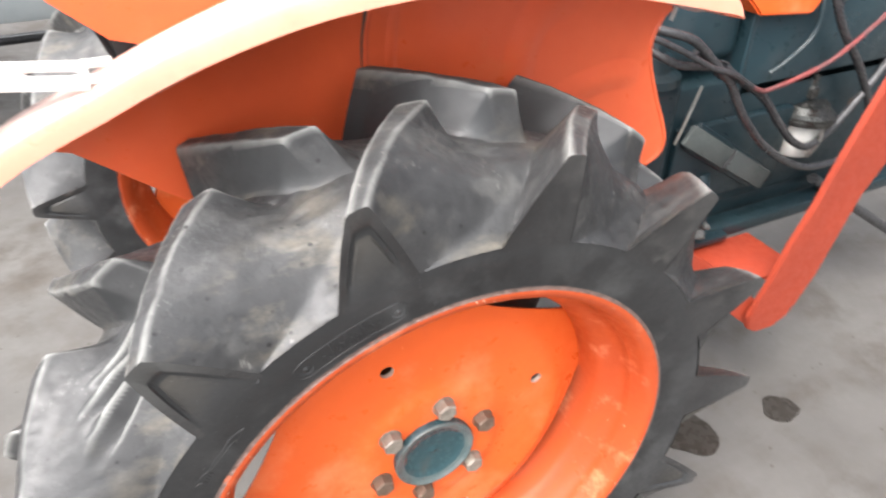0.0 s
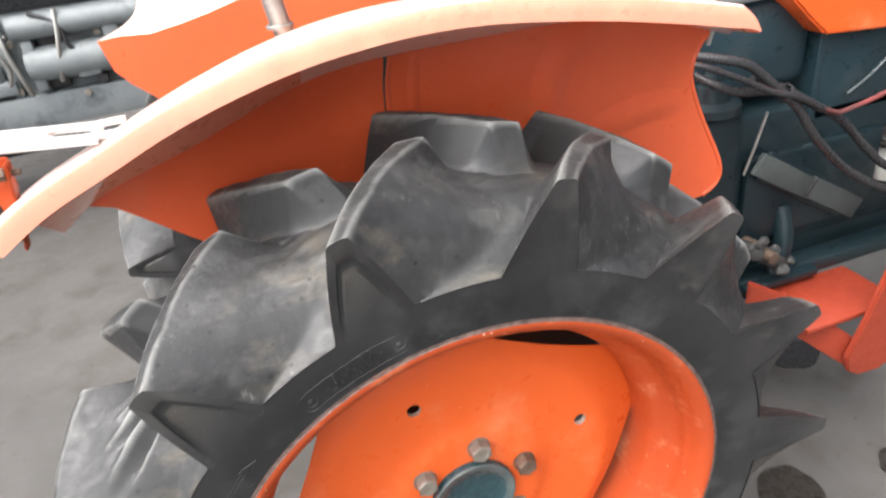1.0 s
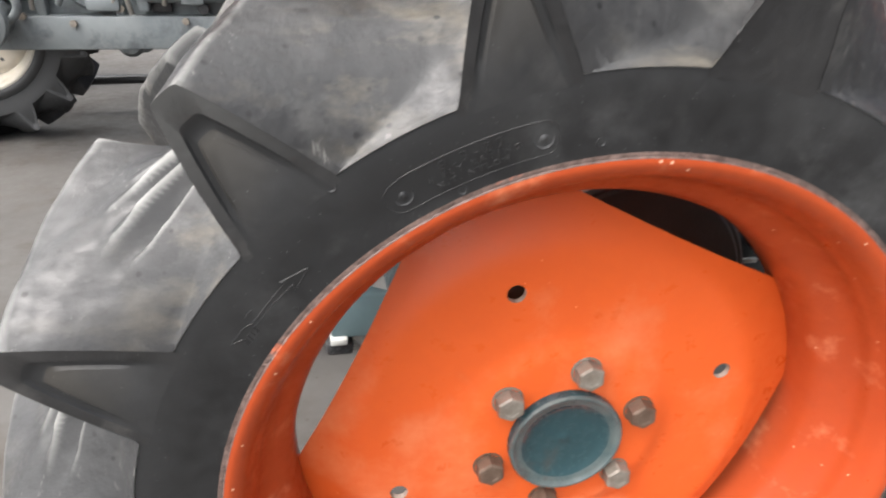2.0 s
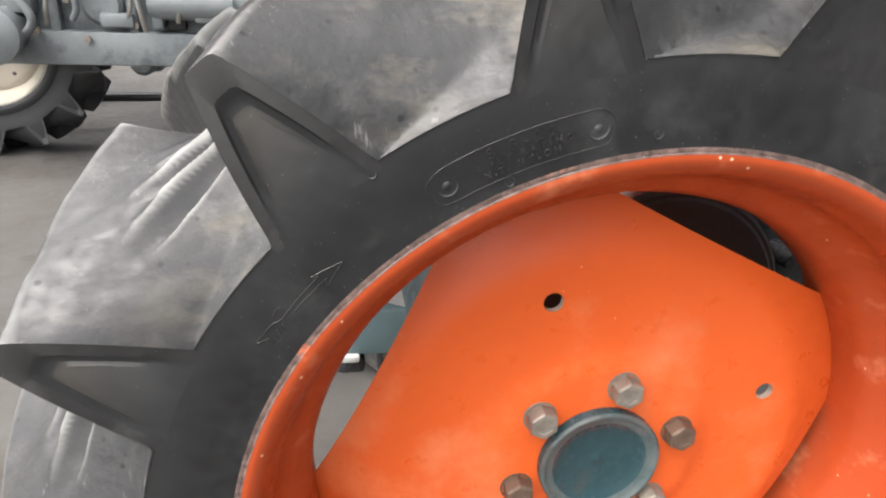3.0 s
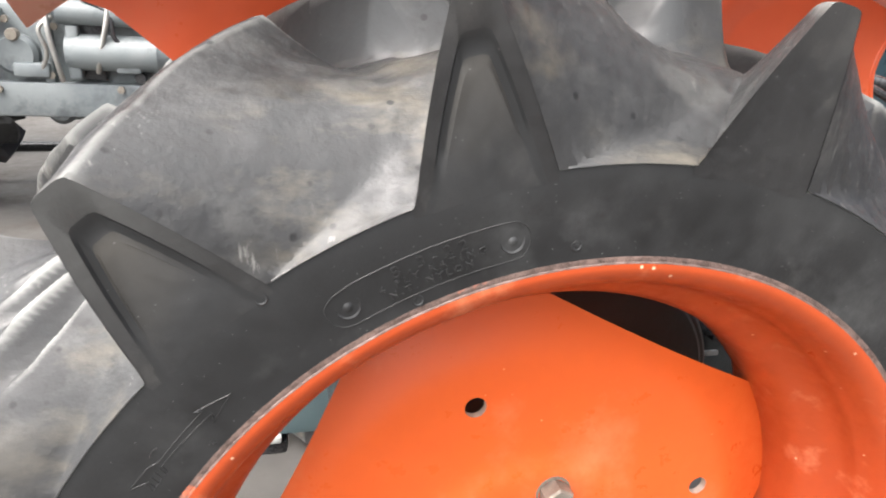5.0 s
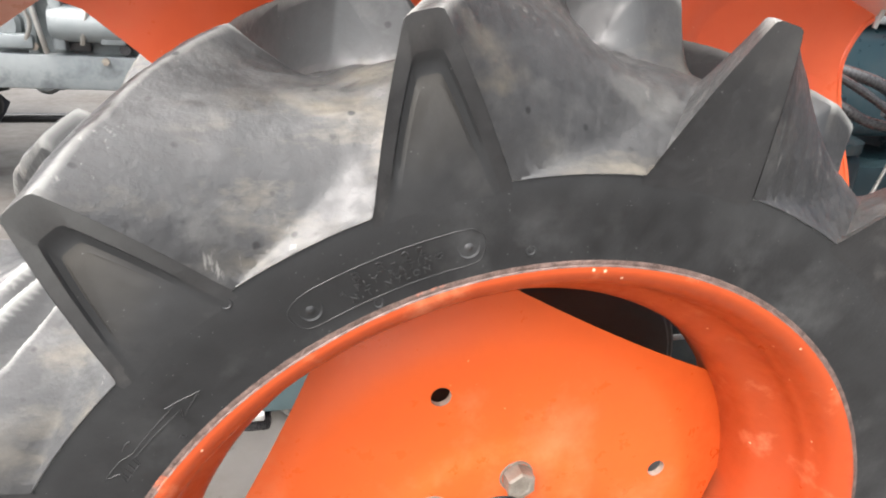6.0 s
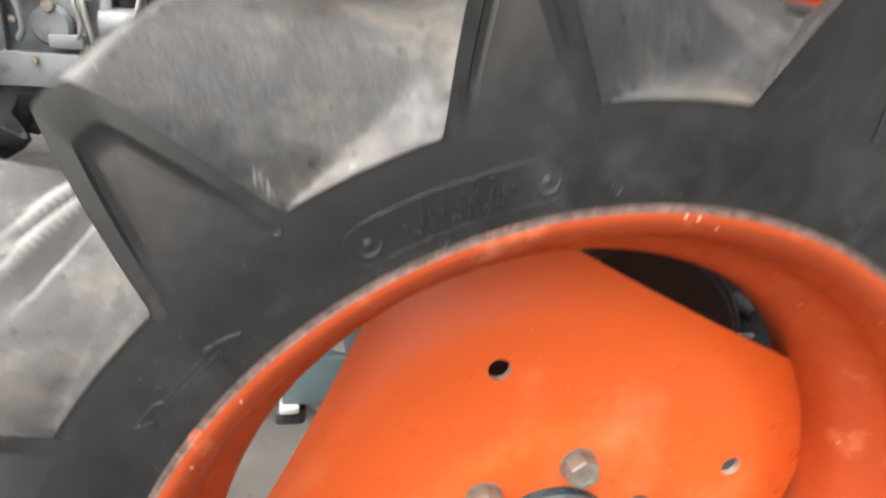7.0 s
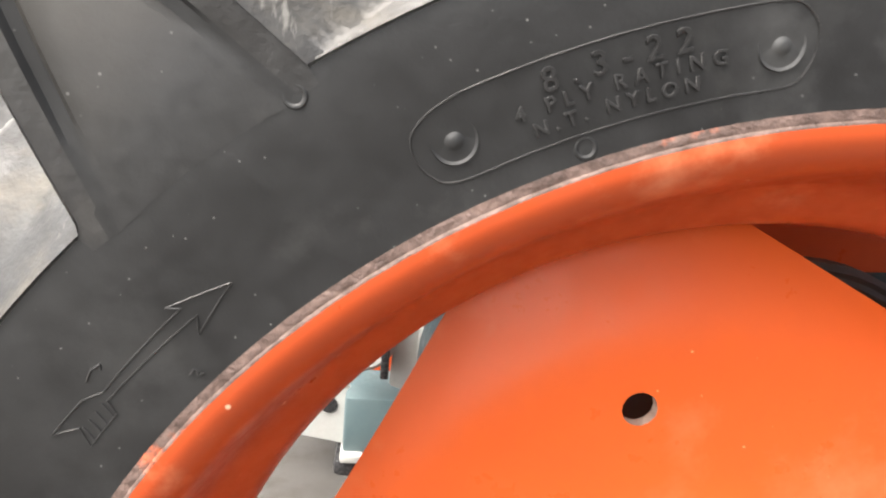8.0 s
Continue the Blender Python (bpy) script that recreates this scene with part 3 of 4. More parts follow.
LIP = [(-0.368, 0.453), (-0.323, 0.480), (-0.266, 0.504), (-0.215, 0.525), (-0.165, 0.541), (-0.116, 0.553), (-0.066, 0.561), (0.0, 0.566), (0.07, 0.564), (0.147, 0.554), (0.206, 0.544), (0.269, 0.531), (0.325, 0.518), (0.350, 0.5125), (0.366, 0.507)]
TOP_FAR = [(-0.351, 0.492), (-0.315, 0.494), (-0.266, 0.490), (-0.215, 0.498), (-0.165, 0.508), (-0.116, 0.520), (-0.066, 0.528), (0.0, 0.532), (0.07, 0.532), (0.147, 0.526), (0.206, 0.520), (0.269, 0.510), (0.350, 0.494), (0.420, 0.475), (0.492, 0.449)]
PANEL_TOP = [(-0.362, 0.402), (-0.320, 0.430), (-0.270, 0.448), (-0.215, 0.462), (-0.165, 0.474), (-0.116, 0.485), (-0.066, 0.493), (0.0, 0.499), (0.07, 0.501), (0.147, 0.501), (0.206, 0.501), (0.269, 0.499), (0.350, 0.490), (0.420, 0.474), (0.492, 0.449)]


def bulge(x):
    """How far the mudguard's inner panel swings out towards its rear end."""
    f = min(1.0, max(0.0, (-0.02 - x) / 0.24))
    return 0.076 * f * f * (3 - 2 * f)


PANEL_LOW = [(0.475, 0.432), (0.463, 0.402), (0.466, 0.372), (0.488, 0.318), (0.520, 0.255), (0.530, 0.224), (0.522, 0.203), (0.50, 0.190), (0.40, 0.175), (0.2, 0.165), (0.0, 0.19), (-0.15, 0.276), (-0.222, 0.343), (-0.272, 0.387), (-0.306, 0.415), (-0.335, 0.424)]


def soft_fold(path, w, h):
    """A low swelling pressed into the inner panel along a line: highest in its middle, running out at its sides and ends."""
    bm = bmesh.new()
    line = spline([(x, 0, z) for x, z in path], 6)
    rows = []
    for i, c in enumerate(line):
        d = line[min(i + 1, len(line) - 1)] - line[max(i - 1, 0)]
        side = Vector((-d.z, 0, d.x)).normalized()
        fade = math.sin(math.pi * min(1.0, 0.05 + i / (len(line) - 1) * 2, 0.05 + (1 - i / (len(line) - 1)) * 2) / 2) ** 0.7
        rows.append([bm.verts.new(c + side * w * k / 7 + Vector((0, 0.3096 - h * fade * (0.5 + 0.5 * math.cos(math.pi * k / 7)), 0))) for k in range(-7, 8)])
    for r0, r1 in zip(rows, rows[1:]):
        for k in range(14):
            bm.faces.new((r0[k], r0[k + 1], r1[k + 1], r1[k]))
    bmesh.ops.recalc_face_normals(bm, faces=bm.faces[:])
    bmesh.ops.solidify(bm, geom=bm.faces[:], thickness=0.002 if sum(f.normal.y for f in bm.faces) < 0 else -0.002)
    return bm


REAR_CUT = [(-0.15, 0.318), (-0.249, 0.349), (-0.285, 0.382), (-0.321, 0.415), (-0.340, 0.440)]


def fender(at, far=False):
    swing = (lambda x: 0.0) if far else bulge
    panel = prism((TOP_FAR if far else PANEL_TOP) + (PANEL_LOW[:11] + REAR_CUT if far else PANEL_LOW), 0.309, 0.312, 0)
    for k in range(14):
        bmesh.ops.bisect_plane(panel, geom=panel.verts[:] + panel.edges[:] + panel.faces[:], plane_co=(-0.01 - 0.025 * k, 0, 0), plane_no=(1, 0, 0))
    for v in panel.verts:
        v.co.y -= swing(v.co.x)
    fen = part("fender", panel, ORANGE_PANEL, tractor, "orange sheet-metal mudguard over the rear wheel", at)
    part("fender_lip", fender_shell([(-0.290, 0.500), (-0.27, 0.505)] + LIP[3:] if far else LIP, TOP_FAR if far else PANEL_TOP, 0.078, 0.309, swing), [LIP_GLARE, TOP_GLARE], fen, "rolled outer edge of the mudguard, pale with painted-in glare", smooth=40)
    part("crease", soft_fold([(0.030, 0.495), (0.021, 0.47), (0.019, 0.43), (0.020, 0.36), (0.022, 0.30)], 0.007, 0.0035), ORANGE_PANEL, fen)
    part("crease", soft_fold([(0.062, 0.495), (0.054, 0.46), (0.051, 0.40), (0.052, 0.32)], 0.012, 0.003), ORANGE_PANEL, fen)
    part("crease", soft_fold([(0.33, 0.482), (0.275, 0.468), (0.245, 0.435), (0.235, 0.38), (0.24, 0.32), (0.255, 0.26)], 0.034, 0.0075), ORANGE_PANEL, fen)
    part("crease", soft_fold([(0.30, 0.338), (0.35, 0.350), (0.40, 0.357), (0.448, 0.352)], 0.030, 0.007), ORANGE_PANEL, fen)
    part("seam", tube([(0.0235, 0.3088, 0.497), (0.016, 0.3088, 0.455), (0.014, 0.3088, 0.40)], lambda t: 0.0024 * (1 - 0.75 * t), 8), GREASE, fen, "dark seam of the mudguard panel")
    part("front_fold", tube([(x - 0.001, 0.3125, z) for x, z in [(0.488, 0.444)] + PANEL_LOW[:8]], 0.0052, 8, 6), ORANGE_PANEL, fen, "rolled front edge of the mudguard")
    return fen


right_fender = fender(Matrix.Translation((0, 0, AXLE)))
left_fender = fender(Matrix.Translation((0, 1.10, AXLE)) @ Matrix.Diagonal((1, -1, 1, 1)), True)

# lamp bracket at the fender's rear end: a slotted plate with two bent feet, and a hanging strap
def slotted_plate(x0, x1, y0, y1, sx0, sx1, sy, sr, skew):
    """A flat strip with a rounded slot near its end; outer and inner loops bridged, then thickened."""
    bm = bmesh.new()
    inner = [(sx1 + sr * math.cos(radians(a)), sy + sr * math.sin(radians(a))) for a in range(-90, 91, 30)]
    inner += [(sx0 + sr * math.cos(radians(a)), sy + sr * math.sin(radians(a))) for a in range(90, 271, 30)]
    outer = []
    for x, y in inner:
        right = x > (sx0 + sx1) / 2
        outer.append((x1 if right else x0, y0 + (y1 - y0) * (y - sy + sr) / (2 * sr)))
    vi = [bm.verts.new((x, y + skew * (x1 - x), 0)) for x, y in inner]
    vo = [bm.verts.new((x, y + skew * (x1 - x), 0)) for x, y in outer]
    n = len(vi)
    for k in range(n):
        bm.faces.new((vo[k], vo[(k + 1) % n], vi[(k + 1) % n], vi[k]))
    bmesh.ops.recalc_face_normals(bm, faces=bm.faces[:])
    bmesh.ops.solidify(bm, geom=bm.faces[:], thickness=0.0035)
    return bm


bracket = part("lamp_bracket", slotted_plate(-0.60, -0.268, 0.080, 0.136, -0.303, -0.281, 0.111, 0.0095, 0.36), WHITE_METAL, tractor, "slotted pale metal lamp bracket on the mudguard", pose(0, 0, AXLE + 0.532), smooth=30)
for y in (0.086, 0.122):
    foot = box((-0.272, y, -0.002), (-0.250, y + 0.012, 0.002), 0.001)
    box((-0.254, y, -0.010), (-0.238, y + 0.012, -0.0065), 0.001, bm=foot)
    part("bracket_foot", foot, WHITE_METAL, bracket)
strap = part("strap", prism([(-0.356, -0.004), (-0.340, -0.004), (-0.341, -0.030), (-0.346, -0.048), (-0.352, -0.080), (-0.358, -0.060), (-0.360, -0.030)], 0.098, 0.102, 0.001), ORANGE_WORN, bracket, "orange strap with rusty bolt")
part("strap_edge", prism([(-0.341, -0.006), (-0.338, -0.006), (-0.344, -0.048), (-0.351, -0.082), (-0.353, -0.080), (-0.346, -0.046)], 0.086, 0.100, 0.001), ORANGE_WORN, strap)
bm = lathe([(0.0, 0.0001), (0.0, 0.0055), (0.006, 0.0055), (0.007, 0.003), (0.017, 0.003), (0.017, 0.0001)], 6, "x")
part("strap_bolt", bm, BOLT_RUST, strap, "rusty bolt", pose(-0.350, 0.094, -0.016))

# pole that rises behind the mudguard
pole = part("handrail_post", tube([(-0.094, 0.225, AXLE + 0.558), (-0.100, 0.225, AXLE + 0.60), (-0.112, 0.228, AXLE + 0.72), (-0.118, 0.23, AXLE + 0.9)], 0.0105, 14), STEEL, tractor, "bare steel post behind the mudguard")
part("post_collar", lathe([(0, 0.0105), (0, 0.014), (0.003, 0.014), (0.004, 0.0125), (0.004, 0.0105)], 24, "z"), STEEL, pole, "", pose(-0.097, 0.225, AXLE + 0.566))

# ---- drive line and engine of the orange tractor ----
bm = box((-0.04, 0.44, 0.34), (0.62, 0.66, 0.66), 0.03, 3)
box((-0.08, 0.47, 0.46), (-0.02, 0.63, 0.64), 0.012, bm=bm)
trans = part("transmission", bm, TEAL, tractor, "dark teal transmission housing")
for x in (0.02, 0.15, 0.28, 0.42):
    part("cover_bolt", lathe([(0.0, 0.0001), (-0.010, 0.008), (0.0, 0.012)], 6), BOLT_RUST, trans, "", pose(x, 0.44, 0.61))
axle = part("axle_housing", lathe([(0.085, 0.04), (0.10, 0.095), (0.118, 0.097), (0.125, 0.065), (0.26, 0.06), (0.30, 0.075), (0.33, 0.13), (0.36, 0.135), (0.45, 0.135)], 48, cap=True), TEAL, tractor, "dark teal axle housing with brake drum", pose(0, 0, AXLE))
part("axle_housing", lathe([(0.085, 0.04), (0.10, 0.095), (0.118, 0.097), (0.125, 0.065), (0.26, 0.06), (0.30, 0.075), (0.33, 0.13), (0.36, 0.135), (0.45, 0.135)], 48, cap=True), TEAL, tractor, "", Matrix.Translation((0, 1.10, AXLE)) @ Matrix.Diagonal((1, -1, 1, 1)))
part("brake_back_plate", lathe([(0.124, 0.03), (0.122, 0.14), (0.126, 0.150), (0.134, 0.150), (0.136, 0.03)], 64), GREASE, axle, "dark brown greasy back plate")
part("brake_drum", lathe([(0.292, 0.0001), (0.292, 0.09), (0.288, 0.10), (0.288, 0.142), (0.291, 0.146), (0.291, 0.150), (0.296, 0.155), (0.36, 0.155), (0.37, 0.10), (0.37, 0.0001)], 56), GREASE, axle, "brown greasy brake drum", pose(0.16, 0, 0.02))
part("brake_lever", box((0.285, 0.325, 0.035), (0.40, 0.345, 0.075), 0.008), TEAL, axle)
part("brake_pin", lathe([(0.30, 0.0001), (0.30, 0.013), (0.345, 0.013)], 20), BLACK, axle, "", pose(0.335, 0, 0.075))
part("retaining_clip", box((0.325, 0.312, 0.040), (0.345, 0.318, 0.046), 0.001), PALE_GREY, axle)

# added backing plate: hides the bright floor so the gap stays dark
part("dark_backing", box((0.20, 0.395, -0.05), (0.53, 0.408, 0.20), 0.004), TEAL, axle, "added dark teal plate that closes the gap beside the drum")

# rear hitch seen through the wheel's openings
hitch = part("drawbar_block", box((-0.212, 0.575, 0.264), (-0.02, 0.66, 0.345), 0.006), PALE_TEAL, tractor, "pale teal rear hitch block")
part("hitch_plate", prism([(-0.33, 0.282), (-0.208, 0.262), (-0.204, 0.342), (-0.232, 0.372), (-0.33, 0.362)], 0.60, 0.612), PALE_GREY, hitch, "pale grey steel hitch plate")
part("hitch_hole", lathe([(0.0, 0.0001), (0.0, 0.011), (0.008, 0.012)], 20), BLACK, hitch, "dark hole of the hitch plate", pose(-0.233, 0.598, 0.320))
part("hitch_bushing", lathe([(0.0, 0.0001), (0.0, 0.036), (0.006, 0.042), (0.05, 0.042)], 32), PALE_GREY, hitch, "pale worn casting", pose(-0.196, 0.555, 0.432))
part("hitch_strap", box((-0.171, 0.545, 0.388), (-0.161, 0.60, 0.49), 0.002), BLACK, hitch, "black strap")
part("side_plate", prism([(-0.158, 0.36), (-0.10, 0.34), (-0.085, 0.50), (-0.155, 0.50)], 0.585, 0.597), PALE_GREY, hitch, "pale zinc side plate")
part("side_plate", prism([(-0.128, 0.41), (-0.108, 0.41), (-0.100, 0.52), (-0.122, 0.52)], 0.565, 0.577), PALE_GREY, hitch)
part("block_ledge", box((-0.214, 0.565, 0.256), (-0.185, 0.60, 0.268), 0.003), PALE_GREY, hitch)
part("rubber_foot", box((-0.222, 0.57, 0.232), (-0.175, 0.64, 0.257), 0.008), BLACK, hitch)

engine = part("engine_block", box((0.60, 0.455, 0.40), (1.9, 0.66, 0.70), 0.02), TEAL, tractor, "dark teal engine block, dusty")
part("clutch_housing", box((0.545, 0.43, 0.40), (0.68, 0.60, 0.725), 0.02, 3), TEAL, engine)
part("housing_neck", lathe([(0.0, 0.055), (0.015, 0.055), (0.022, 0.036), (0.05, 0.032), (0.055, 0.02), (0.075, 0.016), (0.08, 0.0001)], 28, "z"), TEAL, engine, "dusty casting neck", pose(0.625, 0.47, 0.725))
part("sump", box((0.72, 0.47, 0.30), (1.9, 0.64, 0.42), 0.025), TEAL, engine)
part("side_cover", box((0.70, 0.438, 0.44), (1.02, 0.458, 0.62), 0.008), TEAL, engine)
part("lower_pipe", tube([(0.80, 0.45, 0.50), (0.80, 0.43, 0.44), (0.79, 0.425, 0.39), (0.755, 0.42, 0.352), (0.70, 0.42, 0.345)], 0.019, 14), TEAL, engine)
part("frame_rail", box((0.60, 0.405, 0.345), (1.9, 0.455, 0.375), 0.005), TEAL, engine)
random.seed(5)
bm = bmesh.new()
for k in range(9):
    c = Vector((0.70 + random.uniform(-0.02, 0.11), 0.405 + random.uniform(-0.03, 0.02), 0.0))
    c.z = 0.475 - (c.x - 0.68) * 0.75 + random.uniform(-0.018, 0.018)
    made = bmesh.ops.create_icosphere(bm, subdivisions=2, radius=random.uniform(0.006, 0.012))["verts"]
    for v in made:
        v.co *= 1 + 0.7 * noise.noise(v.co * 70 + c * 9)
    bmesh.ops.translate(bm, verts=made, vec=c)
tagged(part("caked_linkage", bm, DARK_MUD, engine, "linkage joint caked with dried mud", smooth=20), kind="stuff")
part("linkage_clevis", box((0.70, 0.395, 0.40), (0.80, 0.41, 0.43), 0.006, turn=Matrix.Rotation(radians(35), 4, "Y")), DARK_MUD, engine)
part("linkage_clevis", box((0.67, 0.375, 0.435), (0.74, 0.43, 0.46), 0.008, turn=Matrix.Rotation(radians(20), 4, "Y")), DARK_MUD, engine)
part("clevis_pin", lathe([(0.36, 0.0001), (0.36, 0.011), (0.44, 0.011)], 16), BOLT_RUST, engine, "", pose(0.715, 0, 0.448))
part("linkage_shelf", box((0.69, 0.385, 0.355), (0.86, 0.45, 0.372), 0.005), TEAL, engine)

tank = part("fuel_tank", box((0.56, 0.47, 0.735), (0.838, 0.66, 0.90), 0.025, 3), TEAL_TANK, tractor, "dark blue-teal sheet metal tank")
part("tank_cover", box((0.845, 0.455, 0.655), (1.30, 0.66, 0.905), 0.010), TEAL_TANK, tank)
part("tank_seam", box((0.836, 0.452, 0.665), (0.850, 0.458, 0.90), 0.002), TEAL_TANK, tank)
part("tank_top", box((0.50, 0.46, 0.90), (1.35, 0.68, 0.925), 0.006), GREY_CAST, tank, "dusty grey platform edge")
bonnet = part("bonnet", prism([(0.774, 0.868), (0.818, 0.831), (0.955, 0.820), (0.972, 0.842), (1.02, 1.20), (0.70, 1.20), (0.705, 0.96), (0.745, 0.895)], 0.425, 0.675, 0.004), ORANGE, tractor, "orange engine bonnet, lower corner")
part("bonnet_plate", box((0.80, 0.421, 0.935), (0.83, 0.425, 0.955), 0.001), PALE_GREY, bonnet)

# two tilted pads with a strap between them
tilt = Matrix.Rotation(radians(32), 4, "Y")
pads = part("pad_holder", box((0.705, 0.4255, 0.512), (0.965, 0.436, 0.572), 0.004, turn=tilt), TEAL, tractor, "dark carrier plate beside the engine")
part("grey_pad", box((0.692, 0.414, 0.561), (0.840, 0.425, 0.605), 0.003, turn=tilt), LABEL, pads, "flat grey-green pad")
part("grey_pad", box((0.822, 0.414, 0.482), (0.975, 0.425, 0.526), 0.003, turn=tilt), LABEL, pads, "flat grey-green pad")
part("pad_strap", box((0.829, 0.413, 0.522), (0.837, 0.426, 0.562), 0.001, turn=tilt), BLACK, pads)

# orange bracket and rusty plate behind the hoses
bracket_plate = part("linkage_bracket", prism([(1.15, 0.80), (1.185, 0.80), (1.208, 0.70), (1.207, 0.681), (1.248, 0.601), (1.266, 0.531), (1.30, 0.46), (1.24, 0.46), (1.205, 0.549), (1.176, 0.613), (1.200, 0.618), (1.161, 0.695)], 0.465, 0.473, 0.002), RED_ORANGE, tractor, "red-orange linkage bracket")
part("rusty_plate", box((1.20, 0.478, 0.56), (1.42, 0.49, 0.775), 0.006), GREASE, bracket_plate, "rust-brown steel plate")
part("bracket_bolt", lathe([(0.0, 0.0001), (-0.012, 0.009), (-0.012, 0.011), (0.0, 0.012)], 6), BOLT_RUST, bracket_plate, "", pose(1.226, 0.465, 0.585))
for z in (0.845, 0.868):
    part("pipe_clamp", lathe([(-0.012, 0.011), (-0.012, 0.014), (0.012, 0.014), (0.012, 0.011)], 20, "x", closed=True), STEEL, bracket_plate, "bright hose clamp", pose(1.06, 0.45, z, 0, 35, 0))

# fuel filter
filt = part("fuel_filter", lathe([(0.0, 0.0001), (0.0, 0.028), (0.006, 0.032), (0.058, 0.034), (0.062, 0.030)], 36, "z"), GLASSY, tractor, "milky fuel filter bowl with dark metal cap", pose(1.078, 0.46, 0.495) @ Matrix.Scale(1.42, 4))
part("filter_cap", lathe([(0.054, 0.034), (0.056, 0.046), (0.068, 0.046), (0.072, 0.038), (0.082, 0.034), (0.086, 0.0001)], 36, "z"), DARK_STEEL, filt)
part("filter_ring", lathe([(0.060, 0.045), (0.060, 0.0485), (0.064, 0.0485), (0.064, 0.045)], 36, "z", closed=True), DARK_STEEL, filt)
part("filter_bolt", lathe([(0.09, 0.012), (0.105, 0.012), (0.108, 0.007), (0.125, 0.007), (0.126, 0.0001)], 6, "z"), DARK_STEEL, filt)
part("filter_clip", tube([(-0.005, -0.034, 0.004), (0.0, -0.041, 0.03), (0.0, -0.041, 0.06)], 0.003, 8), STEEL, filt)

part("hose", tube([(0.52, 0.44, 0.848), (0.546, 0.42, 0.846), (0.584, 0.40, 0.838), (0.627, 0.39, 0.824), (0.660, 0.388, 0.800), (0.697, 0.386, 0.768), (0.740, 0.385, 0.730), (0.773, 0.385, 0.686), (0.815, 0.385, 0.639), (0.886, 0.387, 0.576), (0.983, 0.39, 0.516), (1.074, 0.39, 0.486), (1.20, 0.40, 0.49), (1.236, 0.41, 0.566), (1.14, 0.41, 0.691), (1.04, 0.41, 0.785), (0.99, 0.42, 0.86), (0.97, 0.46, 0.93)], 0.0082, 14, 6), BLACK, tractor, "black rubber hose in a wide loop")
part("hose", tube([(0.66, 0.41, 0.790), (0.721, 0.40, 0.761), (0.784, 0.40, 0.724), (0.860, 0.40, 0.677), (0.927, 0.40, 0.612), (0.993, 0.40, 0.557), (1.06, 0.405, 0.535), (1.134, 0.41, 0.576), (1.237, 0.42, 0.682), (1.36, 0.45, 0.80)], 0.0082, 14), BLACK, tractor, "black rubber hose")
part("hose", tube([(0.56, 0.44, 0.81), (0.586, 0.41, 0.793), (0.619, 0.40, 0.778), (0.663, 0.398, 0.770), (0.708, 0.398, 0.763)], 0.0075, 12), BLACK, tractor, "black rubber hose")
part("cable", tube([(0.50, 0.42, 0.85), (0.541, 0.39, 0.837), (0.604, 0.38, 0.809), (0.672, 0.376, 0.774), (0.727, 0.374, 0.754), (0.79, 0.378, 0.719)], 0.0055, 10), BLACK, tractor, "black taped cable")
part("cable", tube([(0.79, 0.378, 0.719), (0.820, 0.383, 0.706), (0.842, 0.385, 0.702), (0.913, 0.385, 0.713), (0.999, 0.385, 0.737), (1.10, 0.40, 0.775), (1.22, 0.42, 0.83), (1.36, 0.45, 0.90)], 0.0044, 10), REDWIRE, tractor, "red cable with dark tape")
part("cable_tie", lathe([(-0.006, 0.0135), (-0.006, 0.0155), (0.006, 0.0155), (0.006, 0.0135)], 20, "x", closed=True), BLACK, tractor, "black tape round the hoses", pose(0.712, 0.387, 0.760, 0, 38, 0))
part("thin_pipe", tube([(0.985, 0.44, 0.90), (0.978, 0.425, 0.843), (0.974, 0.42, 0.785), (0.940, 0.425, 0.742), (0.907, 0.44, 0.706)], 0.0055, 12), TEAL, tractor)
part("dipstick", tube([(0.720, 0.43, 0.714), (0.698, 0.43, 0.640), (0.684, 0.43, 0.60)], 0.0028, 8), STEEL, tractor, "thin steel dipstick tube")
part("small_wire", tube([(0.47, 0.29, AXLE + 0.50), (0.475, 0.285, AXLE + 0.47), (0.468, 0.287, AXLE + 0.435)], 0.0028, 8), PALE_GREY, tractor, "short pale wire end")
part("linkage_rod", tube([(1.15, 0.43, 0.42), (1.34, 0.42, 0.30), (1.6, 0.40, 0.14)], 0.013, 12), BLACK, tractor)

# orange step hanging beside the engine
step = part("footstep", prism([(-0.040, 0.01), (-0.030, -0.025), (0.0, -0.045), (0.05, -0.048), (0.085, -0.03), (0.103, 0.0), (0.133, 0.066), (0.160, 0.181), (0.180, 0.26), (0.215, 0.32), (0.30, 0.52), (0.13, 0.55), (0.071, 0.37), (0.058, 0.324), (0.042, 0.26), (0.012, 0.182), (-0.012, 0.09)], -0.006, 0.006, 0.003), RED_ORANGE, tractor, "red-orange steel footstep bracket", pose(0.845, 0.245, 0.255, 0, 0, 0))
part("step_arm", prism([(0.0, -0.035), (0.03, 0.0), (0.0, 0.035), (-0.13, 0.13), (-0.20, 0.16), (-0.20, 0.09), (-0.12, 0.05)], -0.006, 0.006, 0.003), RED_ORANGE, step, "", pose(-0.01, 0.014, 0.0, 0, 0, -30))
part("step_tread", box((-0.12, 0.02, 0.075), (0.10, 0.16, 0.087), 0.004), RED_ORANGE, step)

# ---- marks moulded into the tyre ----
SIDE = lambda r: float(np.interp(r, [p[1] for p in CASING[2:11]], [p[0] for p in CASING[2:11]]))
main_rim = next(o for o in tractor.children if o.name.startswith("rear_wheel"))


def on_side(a, r, lift=0.0):
    return polar(a, r, SIDE(r) - lift)


